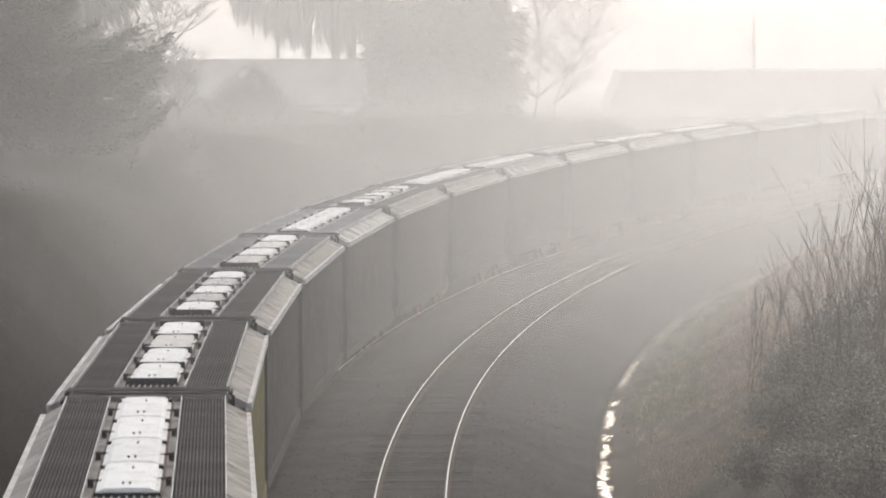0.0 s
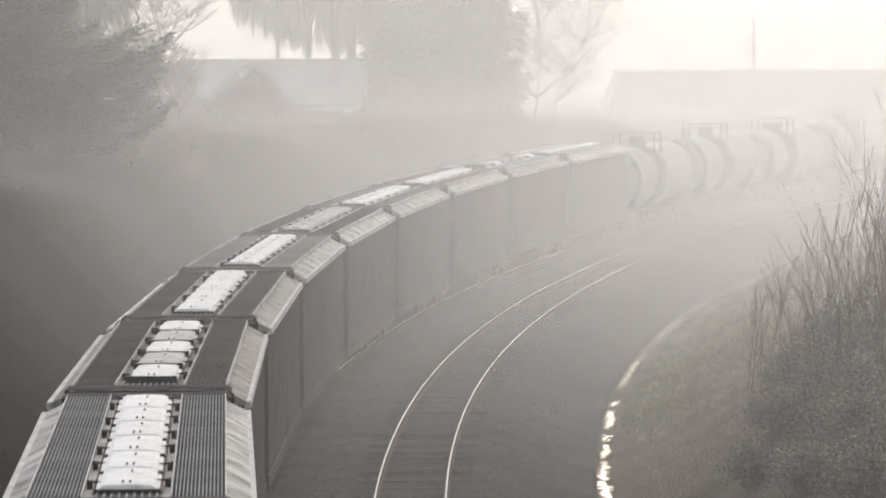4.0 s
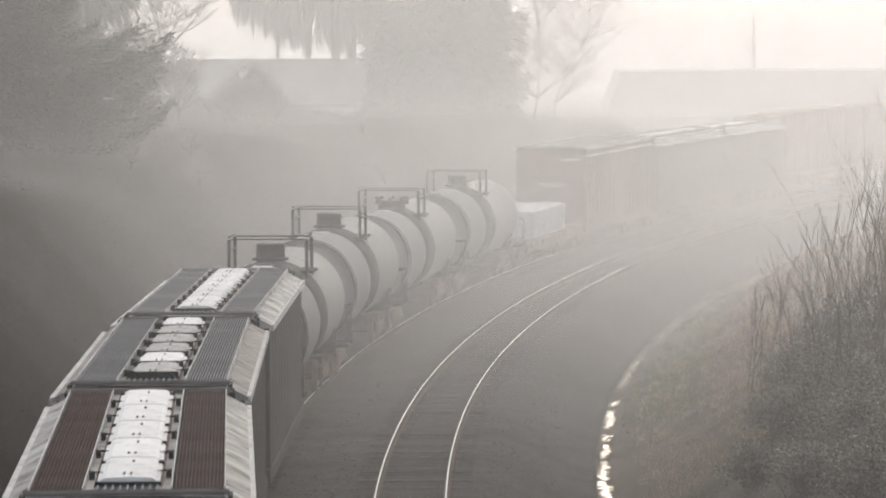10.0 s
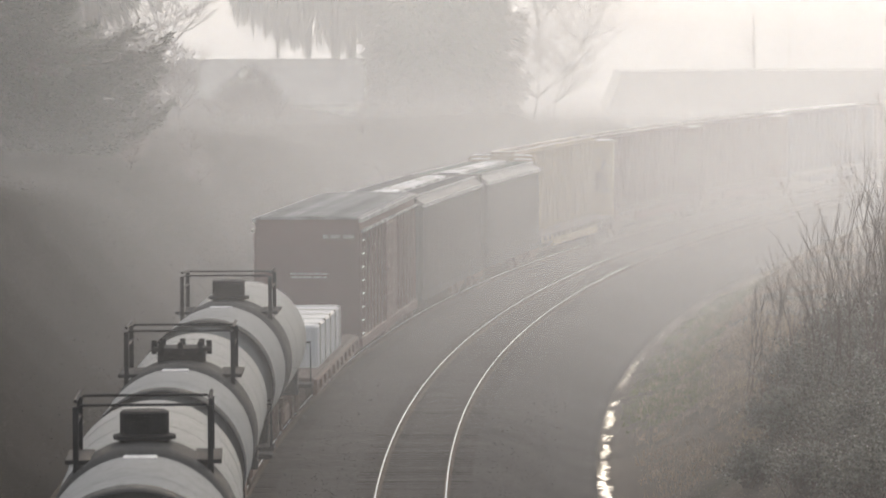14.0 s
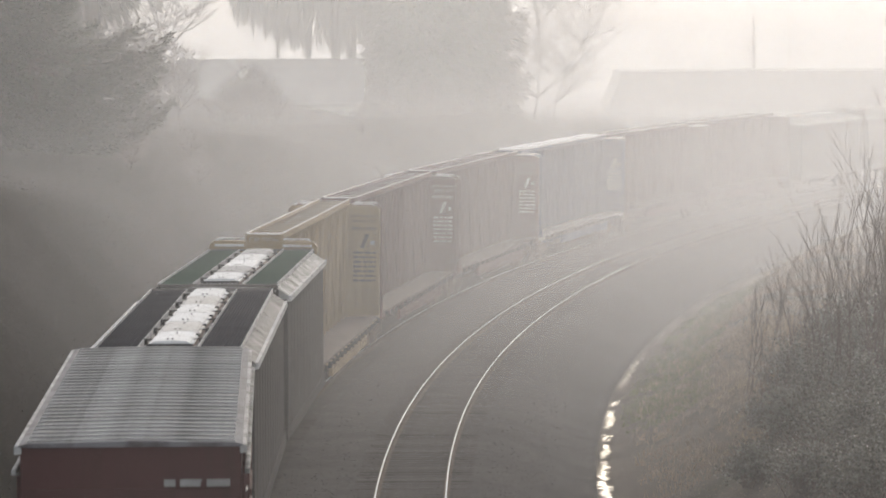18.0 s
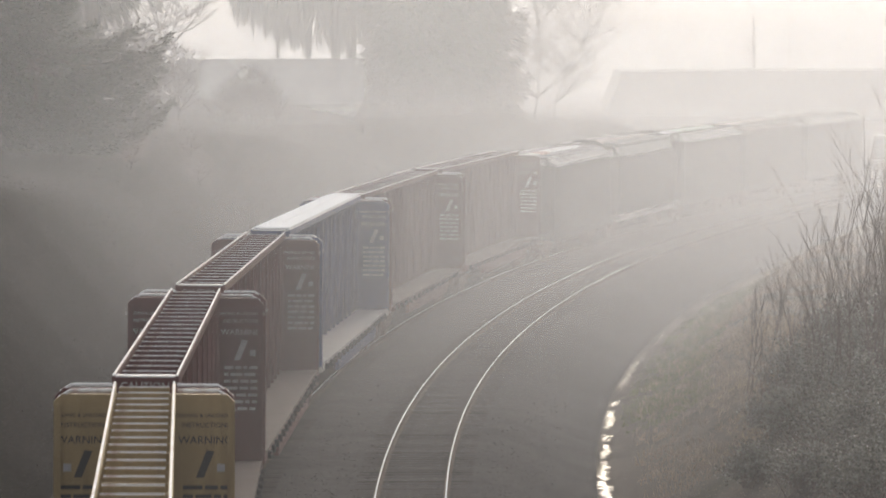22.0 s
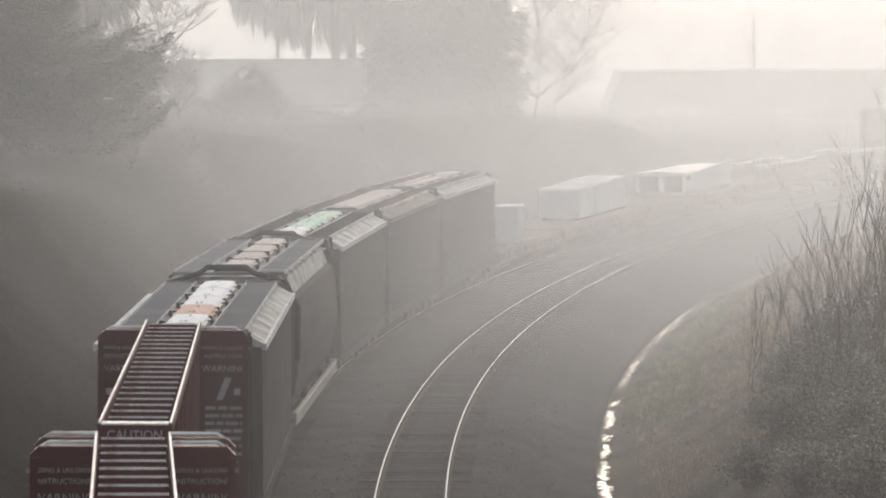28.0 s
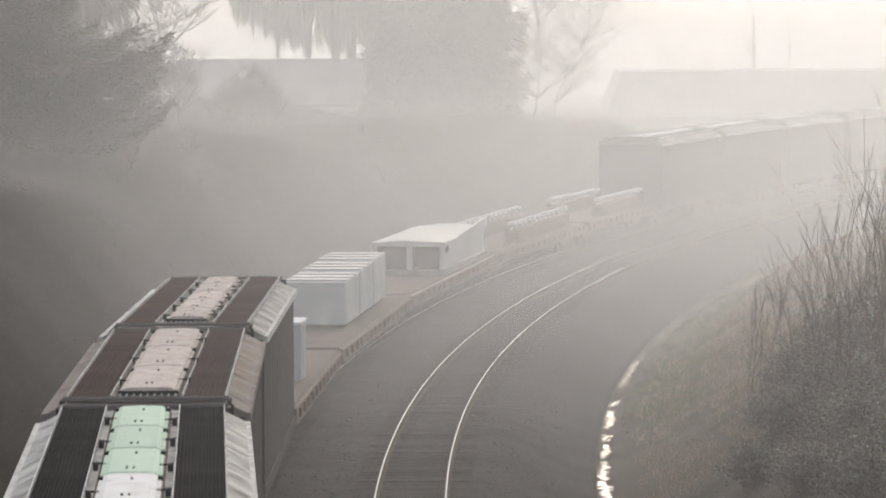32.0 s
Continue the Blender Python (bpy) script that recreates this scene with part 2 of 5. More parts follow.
# ---- mesh tools ----
class Shape:
    """Collects vertices and faces of one mesh."""

    def __init__(self):
        self.v, self.f, self.smooth = [], [], False

    def add(self, verts, faces):
        k = len(self.v)
        self.v += [tuple(map(float, p)) for p in verts]
        self.f += [tuple(i + k for i in q) for q in faces]
        return self

    def box(self, x0, x1, y0, y1, z0, z1, chamfer=0.0):
        c = chamfer
        if c <= 0:
            v = [(x, y, z) for z in (z0, z1) for y in (y0, y1) for x in (x0, x1)]
            return self.add(v, [(0, 2, 3, 1), (4, 5, 7, 6), (0, 1, 5, 4), (2, 6, 7, 3), (0, 4, 6, 2), (1, 3, 7, 5)])
        ring = lambda z, d: [(x0 + d + c, y0 + d, z), (x1 - d - c, y0 + d, z), (x1 - d, y0 + d + c, z), (x1 - d, y1 - d - c, z), (x1 - d - c, y1 - d, z), (x0 + d + c, y1 - d, z), (x0 + d, y1 - d - c, z), (x0 + d, y0 + d + c, z)]
        v = ring(z0, 0) + ring(z1 - c, 0) + ring(z1, c)
        f = [tuple(range(7, -1, -1)), tuple(range(16, 24))]
        for r in (0, 8):
            f += [(r + i, r + (i + 1) % 8, r + 8 + (i + 1) % 8, r + 8 + i) for i in range(8)]
        return self.add(v, f)

    def extrude(self, profile, y0, y1, closed=True):
        """A profile of (x, z), clockwise seen from -y or not, drawn out along y."""
        n = len(profile)
        v = [(x, y0, z) for x, z in profile] + [(x, y1, z) for x, z in profile]
        f = [(i, (i + 1) % n, n + (i + 1) % n, n + i) for i in range(n if closed else n - 1)]
        if closed:
            f += [tuple(range(n - 1, -1, -1)), tuple(range(n, 2 * n))]
        return self.add(v, f)

    def tube(self, points, radius, sides=6, taper=1.0):
        pts = [Vector(p) for p in points]
        v, f = [], []
        for i, p in enumerate(pts):
            d = (pts[min(i + 1, len(pts) - 1)] - pts[max(i - 1, 0)]).normalized()
            a = d.orthogonal().normalized() if abs(d.z) > 0.95 else d.cross(Vector((0, 0, 1))).normalized()
            b = d.cross(a)
            r = radius * (1 + (taper - 1) * i / max(1, len(pts) - 1))
            v += [p + (a * math.cos(2 * math.pi * k / sides) + b * math.sin(2 * math.pi * k / sides)) * r for k in range(sides)]
        for i in range(len(pts) - 1):
            f += [(i * sides + k, i * sides + (k + 1) % sides, (i + 1) * sides + (k + 1) % sides, (i + 1) * sides + k) for k in range(sides)]
        f += [tuple(range(sides - 1, -1, -1)), tuple(range((len(pts) - 1) * sides, len(pts) * sides))]
        return self.add(v, f)

    def lathe(self, profile, sides=24, axis="y", centre=(0, 0, 0)):
        """A profile of (radius, along) turned about an axis."""
        v, f, n = [], [], len(profile)
        for k in range(sides):
            a = 2 * math.pi * k / sides
            for r, h in profile:
                c, s = r * math.cos(a), r * math.sin(a)
                p = {"x": (h, c, s), "y": (c, h, s), "z": (c, s, h)}[axis]
                v.append(tuple(p[i] + centre[i] for i in range(3)))
        for k in range(sides):
            m = (k + 1) % sides
            f += [(k * n + i, m * n + i, m * n + i + 1, k * n + i + 1) for i in range(n - 1)]
        return self.add(v, f)

    def mesh(self, name):
        me = bpy.data.meshes.new(name)
        me.from_pydata(self.v, [], self.f)
        b = bmesh.new()
        b.from_mesh(me)
        bmesh.ops.recalc_face_normals(b, faces=b.faces)
        b.to_mesh(me)
        b.free()
        if self.smooth:
            me.polygons.foreach_set("use_smooth", [True] * len(me.polygons))
        return me


def part(name, shape, mat, parent=None, label="", at=None):
    """Links a shape, or a ready mesh, as one mesh object."""
    me = shape.mesh(name) if isinstance(shape, Shape) else shape
    if mat and not me.materials:
        me.materials.append(mat)
    ob = new(name, me)
    ob.parent = parent
    if at is not None:
        ob.matrix_basis = at
    if label:
        ob["label"] = label
    return ob


def raw_mesh(name, v, f, mat, smooth=False):
    me = bpy.data.meshes.new(name)
    me.from_pydata(v, [], f)
    me.materials.append(mat)
    if smooth:
        me.polygons.foreach_set("use_smooth", [True] * len(me.polygons))
    return me


def thing(name, label, category, group="", kind=""):
    return tagged(new(name), label, category, group, kind)


# ---- the ground, one sheet to the horizon ----
def smooth(a, b, x):
    t = np.clip((x - a) / (b - a), 0, 1)
    return t * t * (3 - 2 * t)


def hills(x, y):
    """A slow, uneven swell."""
    return 0.30 * np.sin(x * 0.31 + 1.7 * np.sin(y * 0.09)) + 0.22 * np.sin(y * 0.23 + x * 0.11 + 2.0) + 0.10 * np.sin(x * 1.3 + y * 0.9) * np.sin(y * 1.1 - x * 0.4)


def ground_height(x, y):
    side, along = line_offset(x, y)
    z = np.full(side.shape, -0.85)
    left = smooth(-7.8, -15.5, side) * (1 - 0.5 * smooth(170, 250, along))
    z += left * (5.6 + 1.4 * smooth(-15, -45, side)) + left * hills(x, y) * 0.9
    ditch = np.exp(-((side - DITCH) / 0.85) ** 2)
    right = smooth(5.3, 9.0, side)
    z += -0.27 * ditch + right * (1.6 + 1.5 * smooth(8, 20, side)) + smooth(4.6, 7.5, side) * hills(x, y) * 0.30 - 0.15 * np.exp(-((side - 3.15) / 0.45) ** 2)
    far = smooth(30, 90, np.abs(side))
    return z * (1 - far) + far * (1.2 + hills(x * 0.2, y * 0.2))


DITCH = 4.35
spread = lambda near, far: np.concatenate([-np.geomspace(far, 60, 14)[:-1] + near[0], near, near[-1] + np.geomspace(60, far, 14)[1:]])
gx = spread(np.concatenate([np.arange(-44, -2, 1.0), np.arange(-2, 28, 0.4), np.arange(28, 80, 1.0)]), 3000)
gy = spread(np.arange(66, 380, 1.0), 4000)
GX, GY = np.meshgrid(gx, gy)
GZ = ground_height(GX, GY)
nx, ny = len(gx), len(gy)
idx = np.arange(nx * ny).reshape(ny, nx)
quads = np.stack([idx[:-1, :-1], idx[:-1, 1:], idx[1:, 1:], idx[1:, :-1]], -1).reshape(-1, 4)
ground = part("ground", raw_mesh("ground", np.stack([GX, GY, GZ], -1).reshape(-1, 3).tolist(), quads.tolist(), GROUND, True), None)
ground.data.materials.append(SHADED_EARTH)  # shade under the trees of the far bank, put into the colour
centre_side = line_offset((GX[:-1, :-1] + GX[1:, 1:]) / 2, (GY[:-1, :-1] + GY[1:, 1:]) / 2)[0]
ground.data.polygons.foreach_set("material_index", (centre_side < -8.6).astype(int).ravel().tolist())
tagged(ground, "damp brown earth and rough grass beside the railway", "ground", kind="structure")


def swept(profile, s0, s1, step, side=0.0):
    """A closed profile of (right, up) carried along the line."""
    n = len(profile)
    v, f = [], []
    stations = np.arange(s0, s1 + 0.01, step)
    for s in stations:
        v += [tuple(on_line(s, side + a, b)) for a, b in profile]
    for i in range(len(stations) - 1):
        f += [(i * n + k, i * n + (k + 1) % n, (i + 1) * n + (k + 1) % n, (i + 1) * n + k) for k in range(n)]
    return v, f


bed_profile = [(-7.9, -1.1), (-6.6, -0.36), (-5.8, -0.19), (-2.8, -0.19), (-2.15, -0.22), (-1.6, -0.19), (1.6, -0.19), (2.2, -0.30), (3.1, -0.80), (3.55, -0.965), (3.9, -1.04), (4.15, -1.075), (4.2, -1.3)]
ballast = part("ballast_bed", raw_mesh("ballast_bed", *swept(bed_profile, -120, 420, 3.0), BALLAST, True), None)
tagged(ballast, "dark damp crushed-stone ballast under two railway tracks", "ballast", kind="structure")

# crushed stones lying on the bed, too many to count
rng = np.random.default_rng(4)
sv, sf = [], []
for i in range(6000):
    s, a = rng.uniform(34, 72), rng.uniform(-3.0, 3.2)
    z = float(np.interp(a, [q[0] for q in bed_profile], [q[1] for q in bed_profile]))
    c = on_line(s, a, z)
    r = rng.uniform(0.018, 0.04)
    k = len(sv)
    for q in range(5):
        d = rng.normal(size=3)
        sv.append(tuple(c + d / np.linalg.norm(d) * r * (1.2, 1.2, 0.8)))
    sf += [(k, k + 1, k + 2), (k, k + 2, k + 3), (k, k + 3, k + 1), (k + 1, k + 2, k + 4), (k + 2, k + 3, k + 4), (k + 3, k + 1, k + 4)]
STONE = material("ballast_stone", (0.066, 0.060, 0.055), 0.9, 0.0, 0.2, 2.0, 20.0, 0.1, by_island=0.3, spec=0.0)
tagged(part("ballast_stones", raw_mesh("ballast_stones", sv, sf, STONE), None), "loose grey crushed stones between and beside the ties", "gravel", kind="stuff")

# rails: a foot, a web and a polished head
foot = [(-0.07, -0.17), (0.07, -0.17), (0.07, -0.155), (0.012, -0.14), (0.012, -0.045), (0.036, -0.035), (0.036, -0.004), (-0.036, -0.004), (-0.036, -0.035), (-0.012, -0.045), (-0.012, -0.14), (-0.07, -0.155)]
head = [(-0.015, -0.0035), (0.015, -0.0035), (0.012, 0.004), (-0.012, 0.004)]
for gap, word in ((0.0, "empty track"), (-TRACK_GAP, "track under the train")):
    track = thing("railway_track", f"curved standard-gauge {word} with shiny rail heads on wooden ties", "railway track", "railway tracks", "structure")
    for side in (-GAUGE / 2, GAUGE / 2):
        rail = part("rail", raw_mesh("rail", *swept(foot, -110, 420, 2.0, gap + side), RAIL_SIDE), None, track, "rusty steel rail")
        part("rail_head", raw_mesh("rail_head", *swept(head, -110, 420, 2.0, gap + side), RAIL_HEAD), None, rail, "polished bright rail head")
    tie = Shape().box(-1.3, 1.3, -0.115, 0.115, -0.36, -0.183, 0.005).mesh("tie")
    near, rest = (32.0, 170.0), Shape()
    if gap < 0:
        near = (22.0, 60.0)
    for s in np.arange(-100.0, 400.0, 0.52):
        x, y, _ = on_line(s, gap)
        turn = pose(x, y, rng.uniform(-0.003, 0.003), 0, 0, -math.degrees(heading(s)) + rng.normal(0, 0.5))
        if near[0] <= s < near[1]:
            part("tie", tie, TIE_WOOD, track, at=turn)
        else:
            w = [turn @ Vector(q) for q in ((-1.3, -0.115, -0.183), (1.3, -0.115, -0.183), (1.3, 0.115, -0.183), (-1.3, 0.115, -0.183), (-1.3, -0.115, -0.3), (1.3, -0.115, -0.3), (1.3, 0.115, -0.3), (-1.3, 0.115, -0.3))]
            rest.add(w, [(0, 1, 2, 3), (0, 4, 5, 1), (2, 6, 7, 3), (1, 5, 6, 2), (0, 3, 7, 4)])
    part("more_ties", raw_mesh("more_ties", rest.v, rest.f, TIE_WOOD), None, track)["kind"] = "stuff"

# standing water in the ditch, broken by mud and stalks
WATER = material("still_ditch_water", (0.03, 0.03, 0.028), 0.06, 0.0, 0.1, 0.5, 5.0, 0.0)


def puddle(s0, s1, half, seed):
    r = np.random.default_rng(seed)
    v, f = [], []
    st = np.linspace(s0, s1, max(6, int((s1 - s0) * 6)))
    for i, s in enumerate(st):
        w = half * math.sin(math.pi * (i + 0.5) / len(st)) ** 0.4 * r.uniform(0.08, 0.85)
        c = DITCH + r.uniform(-0.12, 0.12)
        v += [tuple(on_line(s, c - w, -1.08)), tuple(on_line(s, c + w, -1.08))]
    f = [(2 * i, 2 * i + 1, 2 * i + 3, 2 * i + 2) for i in range(len(st) - 1)]
    ob = part("ditch_puddle", raw_mesh("ditch_puddle", v, f, WATER), None)
    return tagged(ob, "narrow puddle of still water shining in the ditch", "puddle", "puddles in the ditch", "structure")


# ---- fog: banks of drifting mist across the cutting, thickest low down ----
def mist_stuff(high, low, edge, margin, thin):
    """Fine droplets: most light goes straight through, the rest is scattered on or back."""
    m = bpy.data.materials.new("morning_mist")
    m.use_nodes = True
    n, l = m.node_tree.nodes, m.node_tree.links
    n.remove(n["Principled BSDF"])
    co, sp, low_part = n.new("ShaderNodeTexCoord"), n.new("ShaderNodeSeparateXYZ"), n.new("ShaderNodeMapRange")
    l.new(co.outputs["Object"], sp.inputs[0])
    l.new(sp.outputs["Z"], low_part.inputs[0])
    low_part.interpolation_type = "SMOOTHSTEP"
    for i, v in enumerate((4.4, 9.0, low, high)):
        low_part.inputs[i + 1].default_value = v
    on, back, scatter, clear, mist = n.new("ShaderNodeBsdfTranslucent"), n.new("ShaderNodeBsdfDiffuse"), n.new("ShaderNodeMixShader"), n.new("ShaderNodeBsdfTransparent"), n.new("ShaderNodeMixShader")
    on.inputs[0].default_value = back.inputs[0].default_value = MIST_COLOR
    scatter.inputs[0].default_value = 0.12
    l.new(on.outputs[0], scatter.inputs[1])
    l.new(back.outputs[0], scatter.inputs[2])
    side, amount = n.new("ShaderNodeMapRange"), n.new("ShaderNodeMath")  # mist thinned towards the left edge, standing in for the trees' shade
    l.new(sp.outputs["X"], side.inputs[0])
    side.interpolation_type = "SMOOTHSTEP"
    for i, v in enumerate((edge, margin, thin, 1.0)):
        side.inputs[i + 1].default_value = v
    amount.operation = "MULTIPLY"
    l.new(low_part.outputs[0], amount.inputs[0])
    l.new(side.outputs[0], amount.inputs[1])
    l.new(amount.outputs[0], mist.inputs[0])
    l.new(clear.outputs[0], mist.inputs[1])
    l.new(scatter.outputs[0], mist.inputs[2])
    l.new(mist.outputs[0], n["Material Output"].inputs["Surface"])
    return m


MIST_COLOR = (0.935, 0.94, 0.95, 1)
scene.cycles.transparent_max_bounces = 64  # light passes one sheet of mist after another
reach = 34.0
while reach < 760:
    gap = 6.5 + 0.030 * max(0.0, reach - 72) if reach < 470 else 60.0
    far = min(1.0, max(0.0, (reach - 70) / 85))
    open_air = min(1.0, max(0.0, (reach - 250) / 120))
    high, low = 1 - math.exp(-gap * (0.0010 + 0.0044 * far + 0.0012 * open_air)), 1 - math.exp(-gap * (0.0011 + 0.0071 * far))
    verts, faces, cols = [], [], 16
    for i in range(cols + 1):
        a = radians(-30 + 62 * i / cols)
        r = reach * (1 + 0.012 * math.sin(5 * a + reach))
        for z in (-7, 11 + reach / 150):
            verts.append((r * math.sin(a), r * math.cos(a), z))
    for i in range(cols):
        faces.append((2 * i, 2 * i + 2, 2 * i + 3, 2 * i + 1))
    ob = new("fog_bank", raw_mesh("fog_bank", verts, faces, mist_stuff(high, low, -0.11 * reach, -0.02 * reach, 0.45 + 0.55 * min(1.0, max(0.0, (reach - 112) / 50))), smooth=True))
    tagged(ob, "thin pale morning mist hanging across the tracks" if reach < 200 else "thick pale fog lying over the far curve", "fog", kind="stuff")
    reach += gap


# ---- railway cars; each is built with y along the track, x to the right, z = 0 on the rails ----
def bogie(parent, y):
    b = part("bogie", Shape().box(-0.98, -0.84, y - 1.15, y + 1.15, 0.35, 0.72, 0.05).box(0.84, 0.98, y - 1.15, y + 1.15, 0.35, 0.72, 0.05).box(-0.9, 0.9, y - 0.2, y + 0.2, 0.45, 0.9), RUST_IRON, parent, "rusty side frames and bolster")
    for dy in (-0.87, 0.87):
        part("wheelset", Shape().lathe([(0.05, -0.95), (0.07, -0.82), (0.42, -0.82), (0.46, -0.70), (0.46, -0.68), (0.09, -0.68), (0.08, 0.68), (0.46, 0.68), (0.46, 0.70), (0.42, 0.82), (0.07, 0.82), (0.05, 0.95)], 18, "x", (0, y + dy, 0.42)), RUST_IRON, b)


def couplers(parent, half):
    for e in (-1, 1):
        part("coupler", Shape().box(-0.16, 0.16, min(e * half, e * (half + 0.42)), max(e * half, e * (half + 0.42)), 0.68, 0.98, 0.04).box(-0.26, 0.26, min(e * (half + 0.2), e * (half + 0.4)), max(e * (half + 0.2), e * (half + 0.4)), 0.72, 0.94, 0.05), RUST_IRON, parent)


def ladder(parent, x0, x1, y, z0, z1, mat):
    sh = Shape()
    for x in (x0, x1):
        sh.box(x - 0.03, x + 0.03, y - 0.02, y + 0.02, z0, z1)
    for z in np.arange(z0 + 0.2, z1, 0.38):
        sh.tube([(x0, y, z), (x1, y, z)], 0.018, 5)
    return part("end_ladder", sh, mat, parent)


def writing(words, size, mat, parent, at, name="lettering"):
    c = bpy.data.curves.new(name, "FONT")
    c.body, c.size, c.align_x, c.align_y, c.extrude = words, size, "CENTER", "CENTER", 0.004
    tmp = bpy.data.objects.new(name, c)
    scene.collection.objects.link(tmp)
    me = bpy.data.meshes.new_from_object(tmp.evaluated_get(bpy.context.evaluated_depsgraph_get()))
    bpy.data.objects.remove(tmp)
    me.materials.clear()
    return part(name, me, mat, parent, at=at)


def bars(parent, y, rows, mat, face=-1):
    """Lines of writing that cannot be read: bars broken into words. rows: (x0, x1, z, height)."""
    r = random.Random(len(rows) * 7 + int(abs(y) * 100))
    sh = Shape()
    for x0, x1, z, h in rows:
        x = x0
        while x < x1:
            w = min(r.uniform(1.2, 5.0) * h, x1 - x)
            sh.box(x, x + w, min(y, y + face * 0.006), max(y, y + face * 0.006), z - h / 2, z + h / 2)
            x += w + h * 0.6
    return part("lettering", sh, mat, parent, "illegible painted lines of lettering")


def hopper(label, length=16.5, body=None, roof=None, walk_mat=None, hatches=(4, None), eave=3.94, rounded=False, arch=False, strap=None, crown=4.15, half_hatch=0.40, deck=(0.58, 1.22)):
    """A covered hopper: ribbed or rounded sides, a roof with a line of hatch covers between two ribbed walkways."""
    car = thing("covered_hopper", label, "hopper car", "cars of the train")
    h = length / 2
    w = 1.58
    n, hatch_mat = hatches
    if rounded:
        prof = [(-1.28, 1.05), (-1.5, 1.5), (-1.62, 2.3), (-1.6, 3.0), (-1.5, 3.6), (-1.32, eave), (1.32, eave), (1.5, 3.6), (1.6, 3.0), (1.62, 2.3), (1.5, 1.5), (1.28, 1.05)]
    else:
        prof = [(-w + 0.03, 0.95), (-w + 0.03, eave), (w - 0.03, eave), (w - 0.03, 0.95)]
    b = part("body", Shape().extrude(prof, -h + 0.5, h - 0.5), body, car)
    for e in (-1, 1):
        part("discharge_chute", Shape().extrude([(-0.5, 0.35), (0.5, 0.35), (1.3, 1.0), (-1.3, 1.0)], e * h * 0.45 - 1.3, e * h * 0.45 + 1.3), body, car)
    part("side_sill", Shape().box(-w, -w + 0.12, -h, h, 0.80, 1.06, 0.02).box(w - 0.12, w, -h, h, 0.80, 1.06, 0.02).box(-w, w, -h, -h + 0.14, 0.85, 1.1).box(-w, w, h - 0.14, h, 0.85, 1.1), DECK_PALE if rounded else body, car)
    if not rounded:
        rib = Shape().box(-0.02, 0.02, -0.035, 0.035, 1.0, eave - 0.05, 0.015).mesh("rib")
        for x in (-w + 0.043, w - 0.043):
            for y in np.linspace(-h + 0.55, h - 0.55, 13):
                part("rib", rib, body, car, at=pose(x, y, 0))
    # the roof: a flat crown and sloping shoulders that overhang the sides
    e2 = 1.34 if rounded else w + 0.02
    rp = [(-e2, eave - 0.03), (-e2, eave + 0.03), (-deck[1] - 0.02, crown), (-half_hatch - 0.12, crown + 0.02), (half_hatch + 0.12, crown + 0.02), (deck[1] + 0.02, crown), (e2, eave + 0.03), (e2, eave - 0.03)]
    if rounded:
        rp = [(-1.34, eave - 0.06), (-1.36, eave + 0.02), (-1.22, crown - 0.12), (-1.05, crown), (1.05, crown), (1.22, crown - 0.12), (1.36, eave + 0.02), (1.34, eave - 0.06)]
    part("roof", Shape().extrude(rp, -h + 0.45, h - 0.45), roof, car)
    if not rounded:
        lip = Shape()
        for x in (-e2, e2):
            lip.box(x - 0.055, x + 0.04, -h + 0.45, h - 0.45, eave - 0.08, eave + 0.045)
        part("eave_angle", lip, EAVE_EDGE if roof is not RUSTY_ROOF else roof, car, "pale edge of the roof")
        seams = Shape()
        for y in np.linspace(-h + 2.1, h - 2.1, 4):
            for sx in (-1, 1):
                seams.extrude([(sx * (e2 - 0.02), eave + 0.036), (sx * (deck[1] + 0.03), crown + 0.008), (sx * (deck[1] + 0.03), crown - 0.02), (sx * (e2 - 0.02), eave)], y - 0.025, y + 0.025)
        part("roof_seams", seams, roof, car)["kind"] = "stuff"
    # walkways of lengthwise bars on each side of the hatches
    for sx in (-1, 1):
        sh = Shape()
        a, c = deck
        bars_n = 13
        # dark sheet added below the bars so the gaps between them stay dark
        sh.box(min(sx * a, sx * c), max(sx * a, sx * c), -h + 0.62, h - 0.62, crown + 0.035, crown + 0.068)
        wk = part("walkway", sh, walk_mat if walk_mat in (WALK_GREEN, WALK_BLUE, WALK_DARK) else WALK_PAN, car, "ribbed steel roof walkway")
        bar = Shape().box(-0.0115, 0.0115, -h + 0.60, h - 0.60, crown + 0.069, crown + 0.095, 0.006).mesh("walkway_bar")
        for i in range(bars_n):
            part("walkway_bar", bar, walk_mat, wk, at=pose(sx * (a + 0.03 + (c - a - 0.06) * i / (bars_n - 1)), 0, 0))
        edge = Shape()
        for x in (a - 0.02, c + 0.02):
            edge.box(sx * x - 0.009, sx * x + 0.009, -h + 0.62, h - 0.62, crown + 0.02, crown + 0.12)
        part("edge_strip", edge, EAVE_EDGE, wk, "pale edge strip")
    for e in (-1, 1):
        sh = Shape()
        for i in range(6):
            y = e * (h - 0.12 - 0.07 * i)
            sh.box(-1.3, 1.3, y - 0.018, y + 0.018, crown + 0.06, crown + 0.10)
        part("end_walkway", sh, WALK_SHADE, car)
        for x in (-1.31, 1.31):
            part("end_bracket", Shape().box(x - 0.03, x + 0.03, min(e * (h - 0.62), e * (h - 0.02)), max(e * (h - 0.62), e * (h - 0.02)), crown, crown + 0.055), BLACK_IRON, car)
    # the hatch covers, end to end over a raised coaming
    L = length - 2.6
    part("coaming", Shape().box(-half_hatch + 0.03, half_hatch - 0.03, -L / 2, L / 2, crown, crown + 0.07), roof, car)
